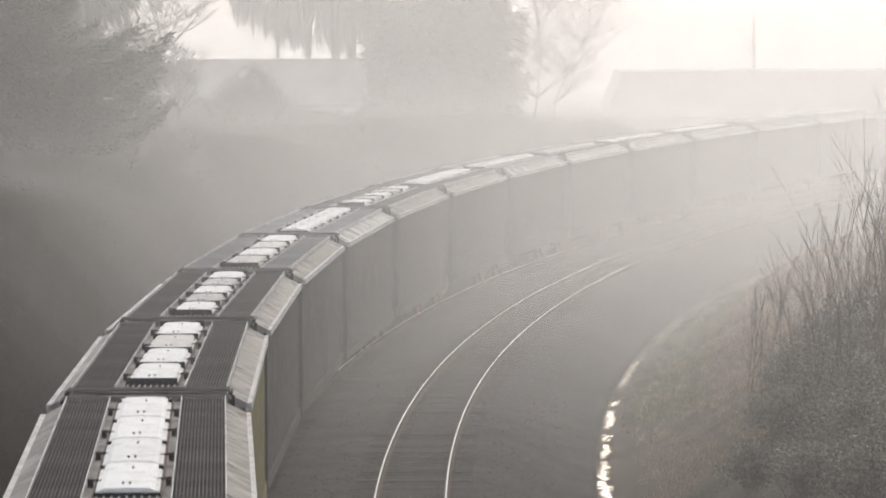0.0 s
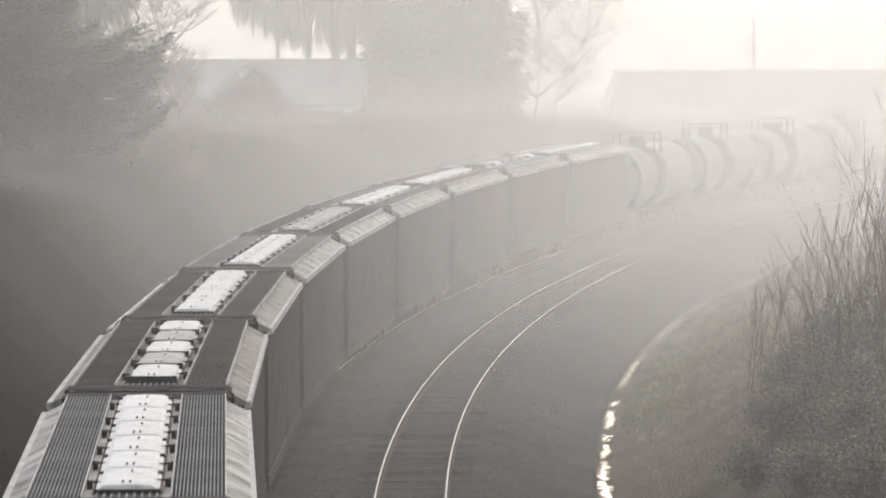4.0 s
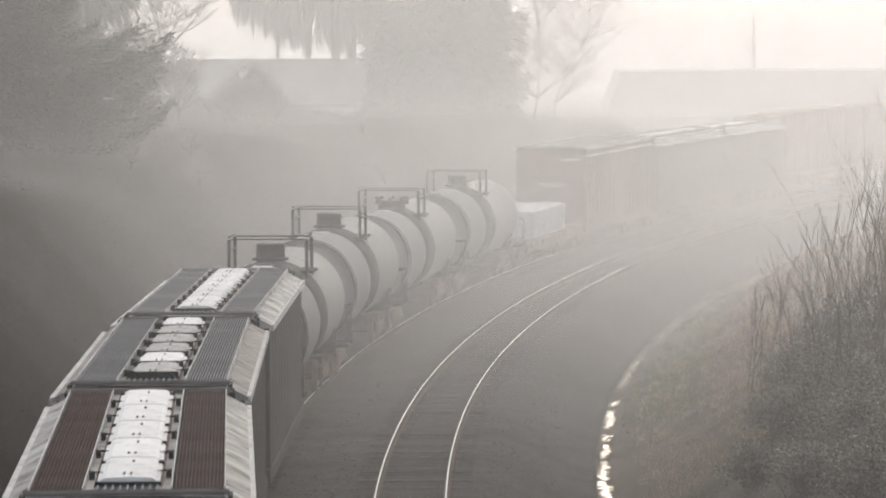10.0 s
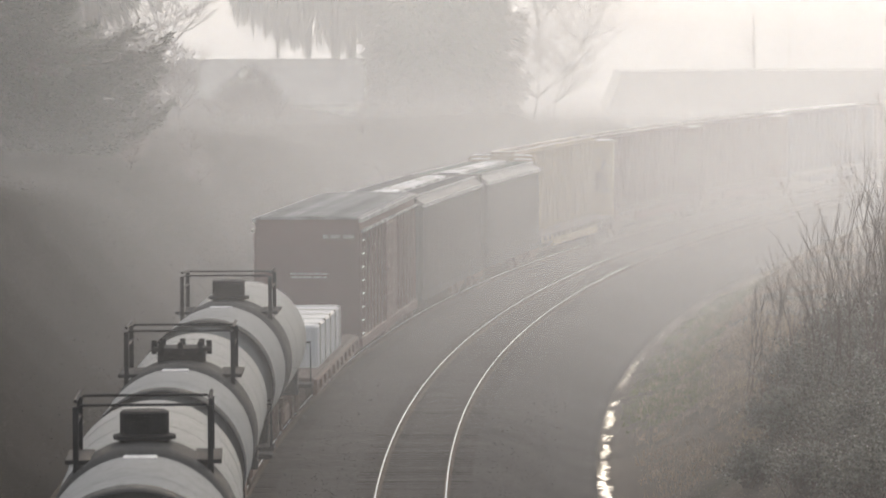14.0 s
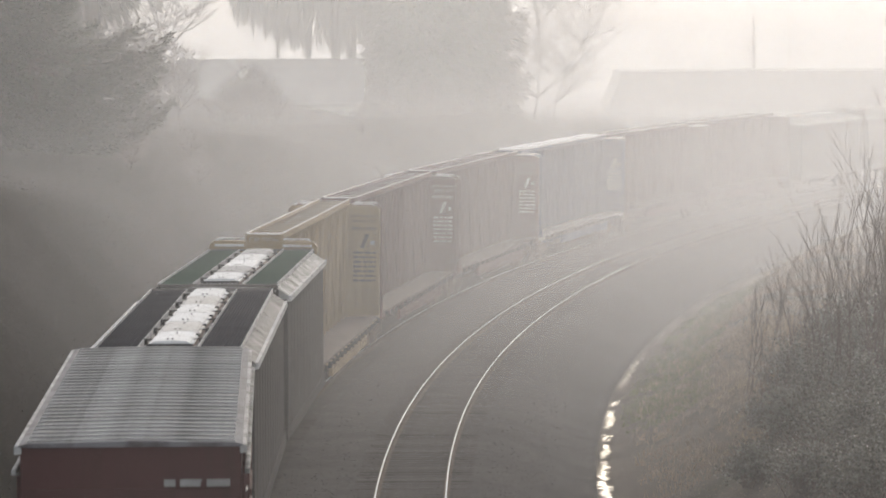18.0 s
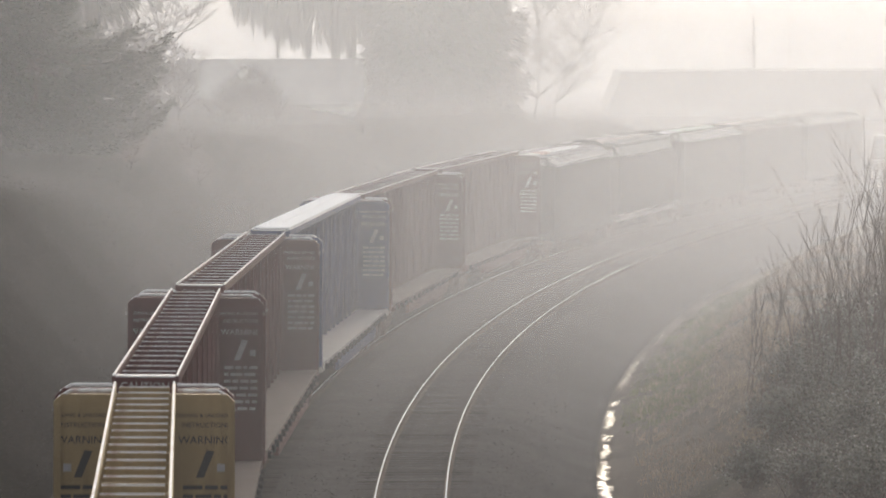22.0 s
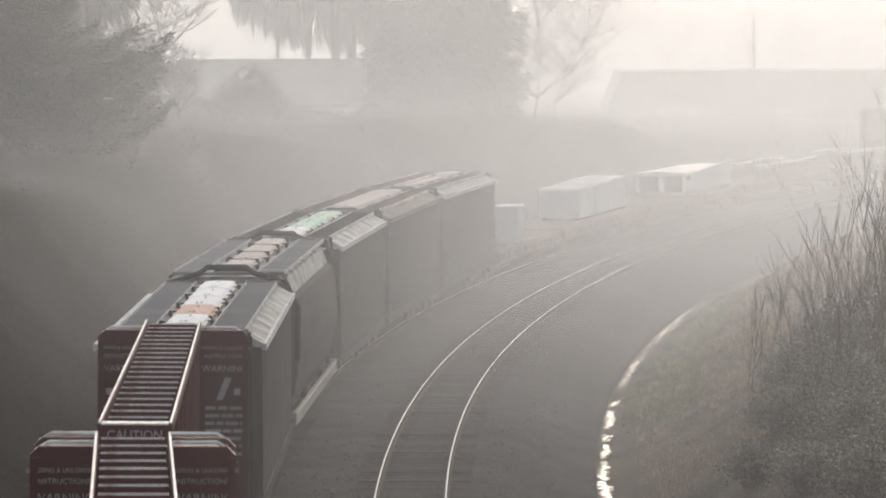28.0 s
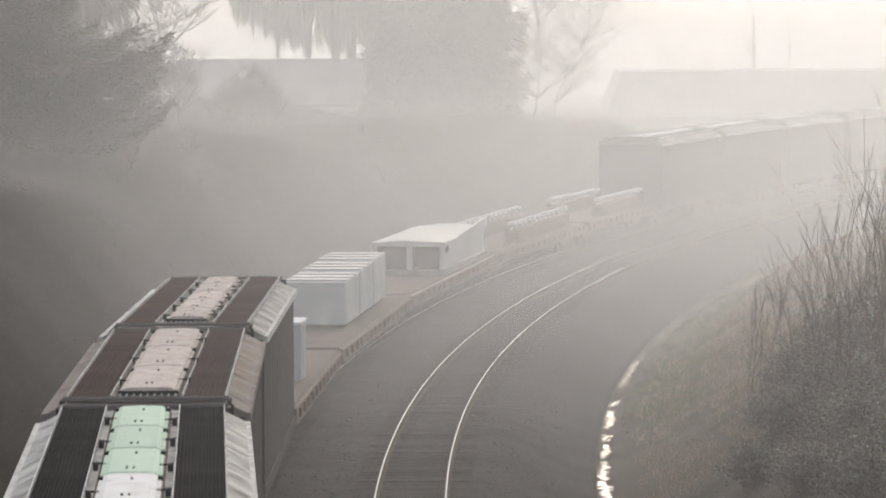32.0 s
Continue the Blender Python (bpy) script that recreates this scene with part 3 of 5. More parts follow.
    for e in (-1, 1):  # a short grating between the hatches and the end walkway
        grate = Shape()
        for x in np.linspace(-half_hatch + 0.02, half_hatch - 0.02, 9):
            grate.box(x - 0.014, x + 0.014, min(e * (L / 2 + 0.1), e * (h - 0.6)), max(e * (L / 2 + 0.1), e * (h - 0.6)), crown + 0.03, crown + 0.085)
        part("end_grating", grate, WALK_STEEL, car, "small grating at the end of the hatches")
    step = L / n
    hw = half_hatch - 0.07
    hp = [(-hw - 0.02, 0.0), (-hw - 0.02, 0.06), (-hw + 0.04, 0.09), (0, 0.10), (hw - 0.04, 0.09), (hw + 0.02, 0.06), (hw + 0.02, 0.0)]
    cover = Shape().extrude(hp, -step / 2 + 0.07, step / 2 - 0.07)
    for sx in (-1, 1):  # the stepped side flanges of the cover
        cover.box(min(sx * hw, sx * (hw + 0.075)), max(sx * hw, sx * (hw + 0.075)), -step * 0.40, step * 0.40, -0.005, 0.03, 0.01)
    cover = cover.mesh("hatch_cover")
    knob = Shape()
    for kx, ky in ((-0.06, -step * 0.33), (0.03, -step * 0.33), (0.03, step * 0.25)):
        knob.box(kx - 0.016, kx + 0.016, ky - 0.05, ky + 0.05, 0.09, 0.118, 0.006)
    knob = knob.mesh("latch")
    for i in range(n):
        y = -L / 2 + step * (i + 0.5)
        mt = hatch_mat[i % len(hatch_mat)] if isinstance(hatch_mat, (list, tuple)) else hatch_mat
        me = cover if i == 0 or mt is cover.materials[0] else cover.copy()
        if me is not cover:
            me.materials.clear()
        ob = part("hatch_cover", me, mt, car, "", pose(0, y, crown + 0.075))
        part("latch_row", knob, BLACK_IRON, ob, "small black latches")["kind"] = "stuff"
    st = Shape().box(-half_hatch - 0.02, half_hatch + 0.02, -0.025, 0.025, crown + 0.06, crown + 0.185 if strap else crown + 0.12, 0.01).mesh("hatch_strap")
    for i in range(n + 1):
        part("hatch_strap", st, BLACK_IRON, car, "black iron strap over a hatch joint", pose(0, -L / 2 + step * i, 0))
    sh = Shape()
    for sx in (-1, 1):
        for i in range(n):
            y = -L / 2 + step * (i + 0.5) + 0.12 * math.sin(3.1 * i + sx)
            sh.box(sx * (half_hatch + 0.10) - 0.035, sx * (half_hatch + 0.10) + 0.035, y - 0.09, y + 0.09, crown, crown + 0.12, 0.02)
            sh.tube([(sx * (half_hatch - 0.06), y, crown + 0.10), (sx * (half_hatch + 0.14), y, crown + 0.12)], 0.016, 5)
    part("hinge_row", sh, BLACK_IRON, car, "dark hinges and latch handles")["kind"] = "stuff"
    rods = Shape()
    for sx in (-1, 1):  # lock rods beside the hatches
        rods.tube([(sx * (half_hatch + 0.03), -L / 2, crown + 0.06), (sx * (half_hatch + 0.03), L / 2, crown + 0.06)], 0.014, 5)
    part("lock_rods", rods, RUST_IRON, car, "rusty rods along the hatches")
    for e in (-1, 1):
        ladder(car, 0.95, 1.35, e * (h - 0.06), 1.0, crown, BLACK_IRON)
        for x in (-1.35, 1.35):
            part("end_post", Shape().box(x - 0.06, x + 0.06, e * (h - 0.3) - 0.06, e * (h - 0.3) + 0.06, 1.0, eave), body, car)
        if arch:
            pts = [(sx * a, e * (h - 0.1), z) for sx, a, z in ((-1, 1.6, 2.3), (-1, 1.62, 3.5), (-1, 1.35, 4.08), (-1, 0.62, 4.3), (-1, 0.45, 4.44), (1, 0.45, 4.44), (1, 0.62, 4.3), (1, 1.35, 4.08), (1, 1.62, 3.5), (1, 1.6, 2.3))]
            part("end_arch", Shape().tube(pts, 0.07, 6), BLACK_IRON, car, "thick black end frame bent over the roof")
        bogie(car, e * (h - 2.3))
    couplers(car, h)
    return car


def tank_car(label, length=17.4, dome="box", top=3.85, radius=1.45):
    """A long tank on bogies, with a black band, fittings and a railed platform on top."""
    car = thing("tank_car", label, "tank car", "cars of the train")
    h, zc = length / 2, top - radius
    cap = [(radius * math.sin(a), -h + 0.9 + 0.55 * (1 - math.cos(a))) for a in np.linspace(0.02, math.pi / 2, 7)]
    prof = cap + [(r, -y) for r, y in reversed(cap)]
    sh = Shape().lathe(prof, 48, "y", (0, 0, zc))
    sh.smooth = True
    tank = part("tank", sh, TANK_WHITE, car, "off-white steel barrel with rain streaks")
    # middle band is black paint; the end one paints the dished head's shade
    for y0, y1, m, nm in ((-2.3, 0.4, TANK_BAND, "black_band"), (-h + 1.15, -h + 2.1, TANK_BAND, "end_band")):
        s2 = Shape().lathe([(radius, y0 - 0.01), (radius + 0.012, y0), (radius + 0.012, y1), (radius, y1 + 0.01)], 48, "y", (0, -0.1, zc))
        s2.smooth = True
        part(nm, s2, m, tank, "black band round the barrel, painted amidships, shade at the end")
    s2 = Shape()
    for y in (-h * 0.62, -h * 0.31, h * 0.31, h * 0.62):
        s2.lathe([(radius, y - 0.02), (radius + 0.012, y), (radius, y + 0.02)], 48, "y", (0, 0, zc))
    s2.smooth = True
    part("weld_seams", s2, TANK_WHITE, tank)
    part("centre_sill", Shape().box(-0.35, 0.35, -h, h, 0.75, 1.15, 0.03), BLACK_IRON, car)
    part("bolster_saddles", Shape().box(-1.25, 1.25, -h + 2.0, -h + 2.7, 1.0, 1.75, 0.05).box(-1.25, 1.25, h - 2.7, h - 2.0, 1.0, 1.75, 0.05), BLACK_IRON, car)
    for e in (-1, 1):
        part("end_platform", Shape().box(-1.5, 1.5, min(e * h, e * (h - 0.8)), max(e * h, e * (h - 0.8)), 1.02, 1.12), BLACK_IRON, car)
        part("hand_rail", Shape().tube([(-1.45, e * (h - 0.05), 1.1), (-1.45, e * (h - 0.05), 2.1), (1.45, e * (h - 0.05), 2.1), (1.45, e * (h - 0.05), 1.1)], 0.025, 5), BLACK_IRON, car)
        bogie(car, e * (h - 2.3))
    # platform round the fittings
    pl = part("platform", Shape().box(-1.16, -0.72, -0.9, 0.9, top - 0.28, top - 0.22).box(0.72, 1.16, -0.9, 0.9, top - 0.28, top - 0.22), BLACK_IRON, car, "black grated walkway on both sides")
    for x in (-1.0, 1.0):
        for y in (-0.88, 0.88):
            part("rail_post", Shape().box(x - 0.042, x + 0.042, y - 0.04, y + 0.04, top - 0.42, top + 0.58), BLACK_IRON, pl)
    for y in (-0.88, 0.88):
        part("cross_rail", Shape().tube([(-1.0, y, top + 0.50), (-0.94, y, top + 0.60), (0.94, y, top + 0.60), (1.0, y, top + 0.50)], 0.022, 6), BLACK_IRON, pl)
    for x in (-1.0, 1.0):
        for z in (0.30, 0.66):
            part("side_rail", Shape().tube([(x, -0.88, top + z), (x, 0.88, top + z)], 0.03, 6), BLACK_IRON, pl)
    if dome == "box":
        part("valve_housing", Shape().lathe([(0.01, top - 0.05), (0.37, top - 0.05), (0.37, top + 0.42), (0.33, top + 0.45), (0.01, top + 0.46)], 28, "z"), BLACK_IRON, car, "dark round valve housing with a flat lid")
        part("housing_flange", Shape().lathe([(0.37, top + 0.0), (0.47, top + 0.02), (0.47, top + 0.08), (0.37, top + 0.1)], 28, "z"), BLACK_IRON, car)
    else:
        sh = Shape().lathe([(0.01, top - 0.05), (0.46, top - 0.05), (0.46, top + 0.16), (0.55, top + 0.17), (0.55, top + 0.24), (0.01, top + 0.27)], 24, "z")
        for k in range(8):
            a = k * math.pi / 4
            sh.box(0.52 * math.cos(a) - 0.05, 0.52 * math.cos(a) + 0.05, 0.52 * math.sin(a) - 0.05, 0.52 * math.sin(a) + 0.05, top + 0.1, top + 0.36)
        part("manway", sh, BLACK_IRON, car, "bolted manway cover")
    part("placard", Shape().box(-0.24, 0.24, -2.9, -2.45, top - 0.02, top + 0.004), CRATE_WHITE, tank, "pale square patch on the crown")
    couplers(car, h)
    return car


def boxcar(label, length=18.2, top=4.52):
    """A boxcar with a corrugated metal roof, ribbed sides and a sliding door."""
    car = thing("boxcar", label, "boxcar", "cars of the train")
    h, w = length / 2, 1.5
    body = part("body", Shape().box(-w, w, -h + 0.3, h - 0.3, 0.95, top - 0.115, 0.02), BOX_RED, car)
    part("roof", Shape().extrude([(-w - 0.02, top - 0.13), (-w - 0.02, top - 0.10), (-w + 0.1, top - 0.075), (0, top - 0.05), (w - 0.1, top - 0.075), (w + 0.02, top - 0.10), (w + 0.02, top - 0.13)], -h + 0.28, h - 0.28), BOX_ROOF, car, "galvanised roof of cross ribs")
    rib = Shape().extrude([(-w + 0.08, top - 0.08), (-w + 0.1, top - 0.045), (0, top - 0.02), (w - 0.1, top - 0.045), (w - 0.08, top - 0.08)], -0.05, 0.05).mesh("roof_rib")
    # ribs paler than the roof: the light lines along them are put into the colour
    for y in np.arange(-h + 0.5, h - 0.4, 0.6):
        part("roof_rib", rib, PALE_ROOF, car, at=pose(0, y, 0))
    for x in (-w - 0.03, w + 0.03):
        part("eave_rail", Shape().box(x - 0.05, x + 0.05, -h + 0.28, h - 0.28, top - 0.22, top - 0.10, 0.015), PALE_ROOF, car, "bright worn eave rail")
        part("eave_rail", Shape().box(x * 1.035 - 0.035, x * 1.035 + 0.035, -h + 0.28, h - 0.28, top - 0.50, top - 0.42, 0.015), PALE_ROOF, car, "bright worn side moulding")
        s = 1 if x > 0 else -1
        sr = Shape().box(-0.03, 0.03, -0.05, 0.05, 1.0, top - 0.52, 0.012).mesh("side_rib")
        for y in np.linspace(-h + 0.45, h - 0.45, 19):
            if abs(y) > 1.6:
                part("side_rib", sr, BOX_RED, car, at=pose(s * (w + 0.02), y, 0))
        d = part("sliding_door", Shape().box(s * (w + 0.04) - 0.03, s * (w + 0.04) + 0.03, -1.55, 1.55, 1.0, top - 0.55, 0.01), BOX_RED, car)
        dr = Shape()
        for z in np.arange(1.3, top - 0.6, 0.42):
            dr.box(s * (w + 0.08) - 0.02, s * (w + 0.08) + 0.02, -1.5, 1.5, z - 0.04, z + 0.04)
        part("door_ribs", dr, BOX_RED, d)
        part("side_sill", Shape().box(s * w - 0.08, s * w + 0.08, -h + 0.2, h - 0.2, 0.72, 1.0, 0.02), BOX_RED, car)
    for e in (-1, 1):
        y = e * (h - 0.3)
        for z in np.arange(1.35, top - 0.4, 0.47):
            part("end_corrugation", Shape().extrude([(-w + 0.12, z - 0.10), (-w + 0.2, z), (-w + 0.12, z + 0.1), (w - 0.12, z + 0.1), (w - 0.2, z), (w - 0.12, z - 0.1)], min(y, y + e * 0.05), max(y, y + e * 0.05)), BOX_RED, car)
        ladder(car, w - 0.52, w - 0.12, e * (h - 0.18), 0.8, top - 0.6, BOX_RED)
        bogie(car, e * (h - 2.4))
    grab = Shape()
    for z in np.arange(1.1, 3.9, 0.38):
        grab.tube([(w + 0.07, -h + 0.42, z), (w + 0.07, -h + 0.85, z)], 0.018, 5)
    part("grab_irons", grab, CHORD_LIGHT, car, "worn white grab irons")
    bars(car, -h + 0.24, [(0.45, 1.35, 3.88, 0.10)], LETTERING)
    bars(car, -h + 0.24, [(-0.50, 0.62, 2.82, 0.055), (-0.45, 0.55, 2.72, 0.055)], LETTERING)
    couplers(car, h)
    return car


def centre_beam(label, paint, length=23.6, top=4.64, lid=False, pale_deck=False, ink=None, c=0.49):
    """An empty centre-beam flat: end bulkheads, and a truss along the middle whose top shows as a ladder."""
    car = thing("centre_beam_flatcar", label, "flatcar", "cars of the train")
    h, w = length / 2, 1.38
    ink = ink or LETTERING
    part("deck", Shape().box(-w, w, -h, h, 0.95, 1.10, 0.02), DECK_PALE if pale_deck else paint, car)
    for s in (-1, 1):
        deck = part("tapered_floor", Shape().extrude([(s * 0.12, 1.12), (s * w, 1.16), (s * w, 1.10), (s * 0.12, 1.08)], -h + 0.7, h - 0.7), DECK_PALE if pale_deck else DECK_WOOD, car, "worn sloping deck")
        hooks = Shape()
        for y in np.arange(-h + 1.2, h - 1.0, 1.25):
            hooks.box(s * (w + 0.03) - 0.06, s * (w + 0.03) + 0.06, y - 0.12, y + 0.12, 0.96, 1.12, 0.02)
        part("winches", hooks, BLACK_IRON, deck, "row of dark strap winches along the sill")
        sill = Shape().extrude([(s * (w - 0.1), 0.95), (s * w, 0.95), (s * w, 0.62), (s * (w - 0.1), 0.62)], -h * 0.55, h * 0.55)
        part("side_sill", sill, paint, car)
    part("centre_sill", Shape().box(-0.3, 0.3, -h, h, 0.5, 0.96), paint, car)
    # top chords, rungs between them, posts and diagonals below
    for s in (-1, 1):
        part("top_chord", Shape().box(s * c - 0.028, s * c + 0.028, -h + 0.35, h - 0.35, top - 0.16, top - 0.012, 0.01), paint, car)
        part("chord_edge", Shape().box(s * c - 0.015, s * c + 0.015, -h + 0.35, h - 0.35, top - 0.011, top + 0.012), CHORD_LIGHT, car, "pale line along the top edge")
    m = 17
    rungs = 21
    post = Shape().box(-c, c, -0.05, 0.05, 1.1, top - 0.18).mesh("post")
    rung = Shape().box(-c + 0.06, c - 0.06, -0.045, 0.045, top - 0.12, top - 0.053, 0.015).mesh("rung")
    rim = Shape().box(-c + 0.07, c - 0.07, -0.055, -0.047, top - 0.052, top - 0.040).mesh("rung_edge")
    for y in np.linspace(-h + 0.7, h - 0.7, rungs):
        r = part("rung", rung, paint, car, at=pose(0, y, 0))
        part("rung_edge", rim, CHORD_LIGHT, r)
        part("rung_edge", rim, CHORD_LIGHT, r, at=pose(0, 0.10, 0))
    for y in np.linspace(-h + 0.7, h - 0.7, m):
        part("post", post, paint, car, at=pose(0, y, 0))
    part("web_panel", Shape().box(-0.02, 0.02, -h + 0.6, h - 0.6, 1.1, top - 0.35), paint, car, "perforated middle web")
    for i in range(m - 1):
        y0, y1 = -h + 0.7 + (2 * h - 1.4) * i / (m - 1), -h + 0.7 + (2 * h - 1.4) * (i + 1) / (m - 1)
        a, b = (y0, y1) if i % 2 else (y1, y0)
        sh = Shape()
        for s in (-1, 1):
            sh.tube([(s * (c - 0.05), a, 1.3), (s * (c - 0.05), b, top - 0.3)], 0.06, 4)
        part("diagonal", sh, paint, car)
    if lid:
        part("top_cover", Shape().box(-c + 0.03, c - 0.03, -h + 0.6, h - 0.6, top + 0.013, top + 0.05, 0.012), HATCH_WHITE, car, "smooth white cover plate along the top")
        part("cover_joint", Shape().box(-0.012, 0.012, -h + 0.65, h - 0.65, top + 0.05, top + 0.058), CHORD_LIGHT, car)
    # bulkheads at both ends, a stiffened plate; its cap's pale colour paints light from above
    bt = top - 0.19
    for e in (-1, 1):
        y = e * (h - 0.22)
        bh = part("bulkhead", Shape().extrude([(-w, 1.0), (-w, bt - 0.12), (-w + 0.12, bt), (w - 0.12, bt), (w, bt - 0.12), (w, 1.0)], y - 0.12, y + 0.12), paint, car, "end bulkhead plate")
        for sx in (-1, 1):
            part("cap_bar", Shape().box(min(sx * 0.5, sx * (w - 0.14)), max(sx * 0.5, sx * (w - 0.14)), y + e * 0.15 - 0.03, y + e * 0.15 + 0.03, bt - 0.14, bt - 0.08, 0.01), CHORD_LIGHT, bh, "cap bar with the light on its top painted pale")
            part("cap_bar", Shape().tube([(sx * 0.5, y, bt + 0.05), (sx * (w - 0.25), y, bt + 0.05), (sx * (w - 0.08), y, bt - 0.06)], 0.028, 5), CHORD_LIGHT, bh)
            part("stiffener", Shape().box(sx * (w - 0.06) - 0.05, sx * (w - 0.06) + 0.05, y - 0.17, y + 0.17, 1.0, bt - 0.15), paint, bh)
            lz = bt - 0.32
            mid = sx * 0.93
            for words, dz, size in (("LOADING & UNLOADING", 0.0, 0.085), ("INSTRUCTIONS", -0.15, 0.105), ("WARNING", -0.38, 0.17)):
                writing(words, size, ink, bh, pose(mid, y - 0.1225, lz + dz, 90, 0, 0))
            bars(bh, y - 0.121, [(mid - 0.34, mid + 0.34, lz - 1.1 - 0.14 * i, 0.06) for i in range(7)], ink)
            part("emblem", Shape().extrude([(mid - 0.14, lz - 0.95), (mid - 0.02, lz - 0.95), (mid + 0.14, lz - 0.55), (mid + 0.02, lz - 0.53)], y - 0.128, y - 0.12), ink, bh, "slanting emblem shape")
            part("notice_plate", Shape().box(mid + sx * 0.24 - 0.06, mid + sx * 0.24 + 0.06, y - 0.13, y - 0.12, lz - 0.86, lz - 0.74), LETTERING, bh, "small pale notice plate")
        ladder(bh, w - 0.5, w - 0.15, y + e * 0.2, 1.0, 2.6, paint)
        bogie(car, e * (h - 2.4))
    part("end_plate", Shape().box(-c, c, -h + 0.28, -h + 0.36, top - 0.36, top - 0.03), paint, car)
    part("end_plate_cap", Shape().box(-c + 0.03, c - 0.03, -h + 0.30, -h + 0.62, top - 0.028, top - 0.005, 0.006), CHORD_LIGHT, car, "pale cap of the end plate")
    writing("CAUTION", 0.17, LETTERING, car, pose(0, -h + 0.2775, top - 0.17, 90, 0, 0))
    couplers(car, h)
    return car


def flatcar(label, length=18.0, deck_mat=None, paint=None, sides=0.0):
    car = thing("flatcar", label, "flatcar", "cars of the train")
    h, w = length / 2, 1.48
    part("deck", Shape().box(-w, w, -h, h, 0.98, 1.12, 0.02), deck_mat, car)
    for y in np.arange(-h + 0.15, h - 0.1, 0.3):
        part("plank", PLANK, deck_mat, car, at=pose(0, y, 1.12))
    for s in (-1, 1):
        part("side_sill", Shape().box(s * w - 0.06, s * w + 0.06, -h, h, 0.72, 1.10, 0.02), paint, car)
        st = Shape()
        for y in np.arange(-h + 0.8, h, 1.5):
            st.box(s * (w + 0.08) - 0.05, s * (w + 0.08) + 0.05, y - 0.08, y + 0.08, 0.85, 1.08, 0.015)
        part("stake_pockets", st, paint, car)
    part("centre_sill", Shape().box(-0.35, 0.35, -h, h, 0.45, 0.98), paint, car)
    for e in (-1, 1):
        bogie(car, e * (h - 2.3))
    couplers(car, h)
    return car


PLANK = Shape().box(-1.44, 1.44, -0.135, 0.135, 0.0, 0.035, 0.01).mesh("plank")


# ---- the train ----
RIDES = []  # (thing, place along the line at 9 s, half the bogie distance, pose on the car)


def ride(ob, s0, s1, local=None):
    RIDES.append((ob, (s0 + s1) / 2, (s1 - s0) * 0.36, local or Matrix()))
    return ob


def car_pose(middle, reach, t):
    s = middle - SPEED * (t - 9.0)
    a, b = on_line(s - reach, -TRACK_GAP), on_line(s + reach, -TRACK_GAP)
    turn = math.degrees(math.atan2(b[0] - a[0], b[1] - a[1]))
    m = (a + b) / 2
    return pose(m[0], m[1], 0.0, 0, 0, -turn)


grey_dots = hopper("grey covered hopper with eight white latched roof hatches", 16.6, STEEL_GREY, PALE_ROOF, WALK_STEEL, (8, HATCH_WHITE))
grey_grey = hopper("grey covered hopper with white and dull grey roof hatches", 16.6, STEEL_GREY, GRIMY_ROOF, WALK_STEEL, (6, [HATCH_GREY, HATCH_WHITE, HATCH_GREY, HATCH_GREY]), strap=True)
rusty_white = hopper("grey covered hopper with rusty walkways and white hatches", 16.6, STEEL_GREY, PALE_ROOF, WALK_RUST, (5, HATCH_WHITE))
dark_white = hopper("dark grey covered hopper with six white roof hatches", 16.6, DARK_GREY, PALE_ROOF, WALK_SHADE, (6, HATCH_WHITE))
dark_dull = hopper("dark grey covered hopper with dull hatches and brownish walkways", 16.6, DARK_GREY, PALE_ROOF, WALK_DARK, (6, HATCH_GREY))
dark_four = hopper("dark grey covered hopper with four large white hatches", 16.6, DARK_GREY, GRIMY_ROOF, WALK_SHADE, (4, HATCH_WHITE))
pale_wide = hopper("pale-roofed covered hopper with four wide light hatches", 16.6, STEEL_GREY, GRIMY_ROOF, WALK_STEEL, (4, [HATCH_PALE, HATCH_WHITE]), strap=True, half_hatch=0.44)
pale_frost = hopper("pale frosted covered hopper with six white rounded hatches", 16.6, STEEL_GREY, PALE_ROOF, WALK_PALE, (6, HATCH_WHITE))
pale_mix = hopper("grey covered hopper with white and grey roof hatches", 16.6, STEEL_GREY, GRIMY_ROOF, WALK_SHADE, (5, [HATCH_WHITE, HATCH_GREY]), strap=True)
olive_white = hopper("olive-sided covered hopper with four white roof hatches", 16.6, OLIVE, GRIMY_ROOF, WALK_SHADE, (4, [HATCH_WHITE, HATCH_WHITE, HATCH_PALE]), strap=True)
HOPPER_PITCH, HOPPER_END = 17.36, 67.2
used = set()


def take(car):
    """The car itself the first time, a copy of it after that."""
    if car.name in used:
        return copy_thing(car, Matrix())
    used.add(car.name)
    return car


order = [grey_dots, grey_grey, rusty_white, dark_white, dark_dull, grey_dots, dark_four, pale_mix, pale_frost, pale_wide, pale_mix, olive_white, dark_four, pale_mix]
for i, kind in enumerate(order):
    end = HOPPER_END - HOPPER_PITCH * i
    ride(take(kind), end - HOPPER_PITCH, end)
tank_a = tank_car("off-white tank car with a black band and a round valve housing", dome="box")
tank_c = tank_car("off-white tank car, slightly lower, with a round valve housing", dome="box", top=3.70, radius=1.42)
tank_b = tank_car("off-white tank car with a black band and a low bolted manway", dome="low", top=3.70, radius=1.42)
for i, kind in enumerate((tank_a, tank_a, tank_b, tank_c)):
    mid = 77.3 + 18.2 * i
    ride(take(kind), mid - 9.1, mid + 9.1)

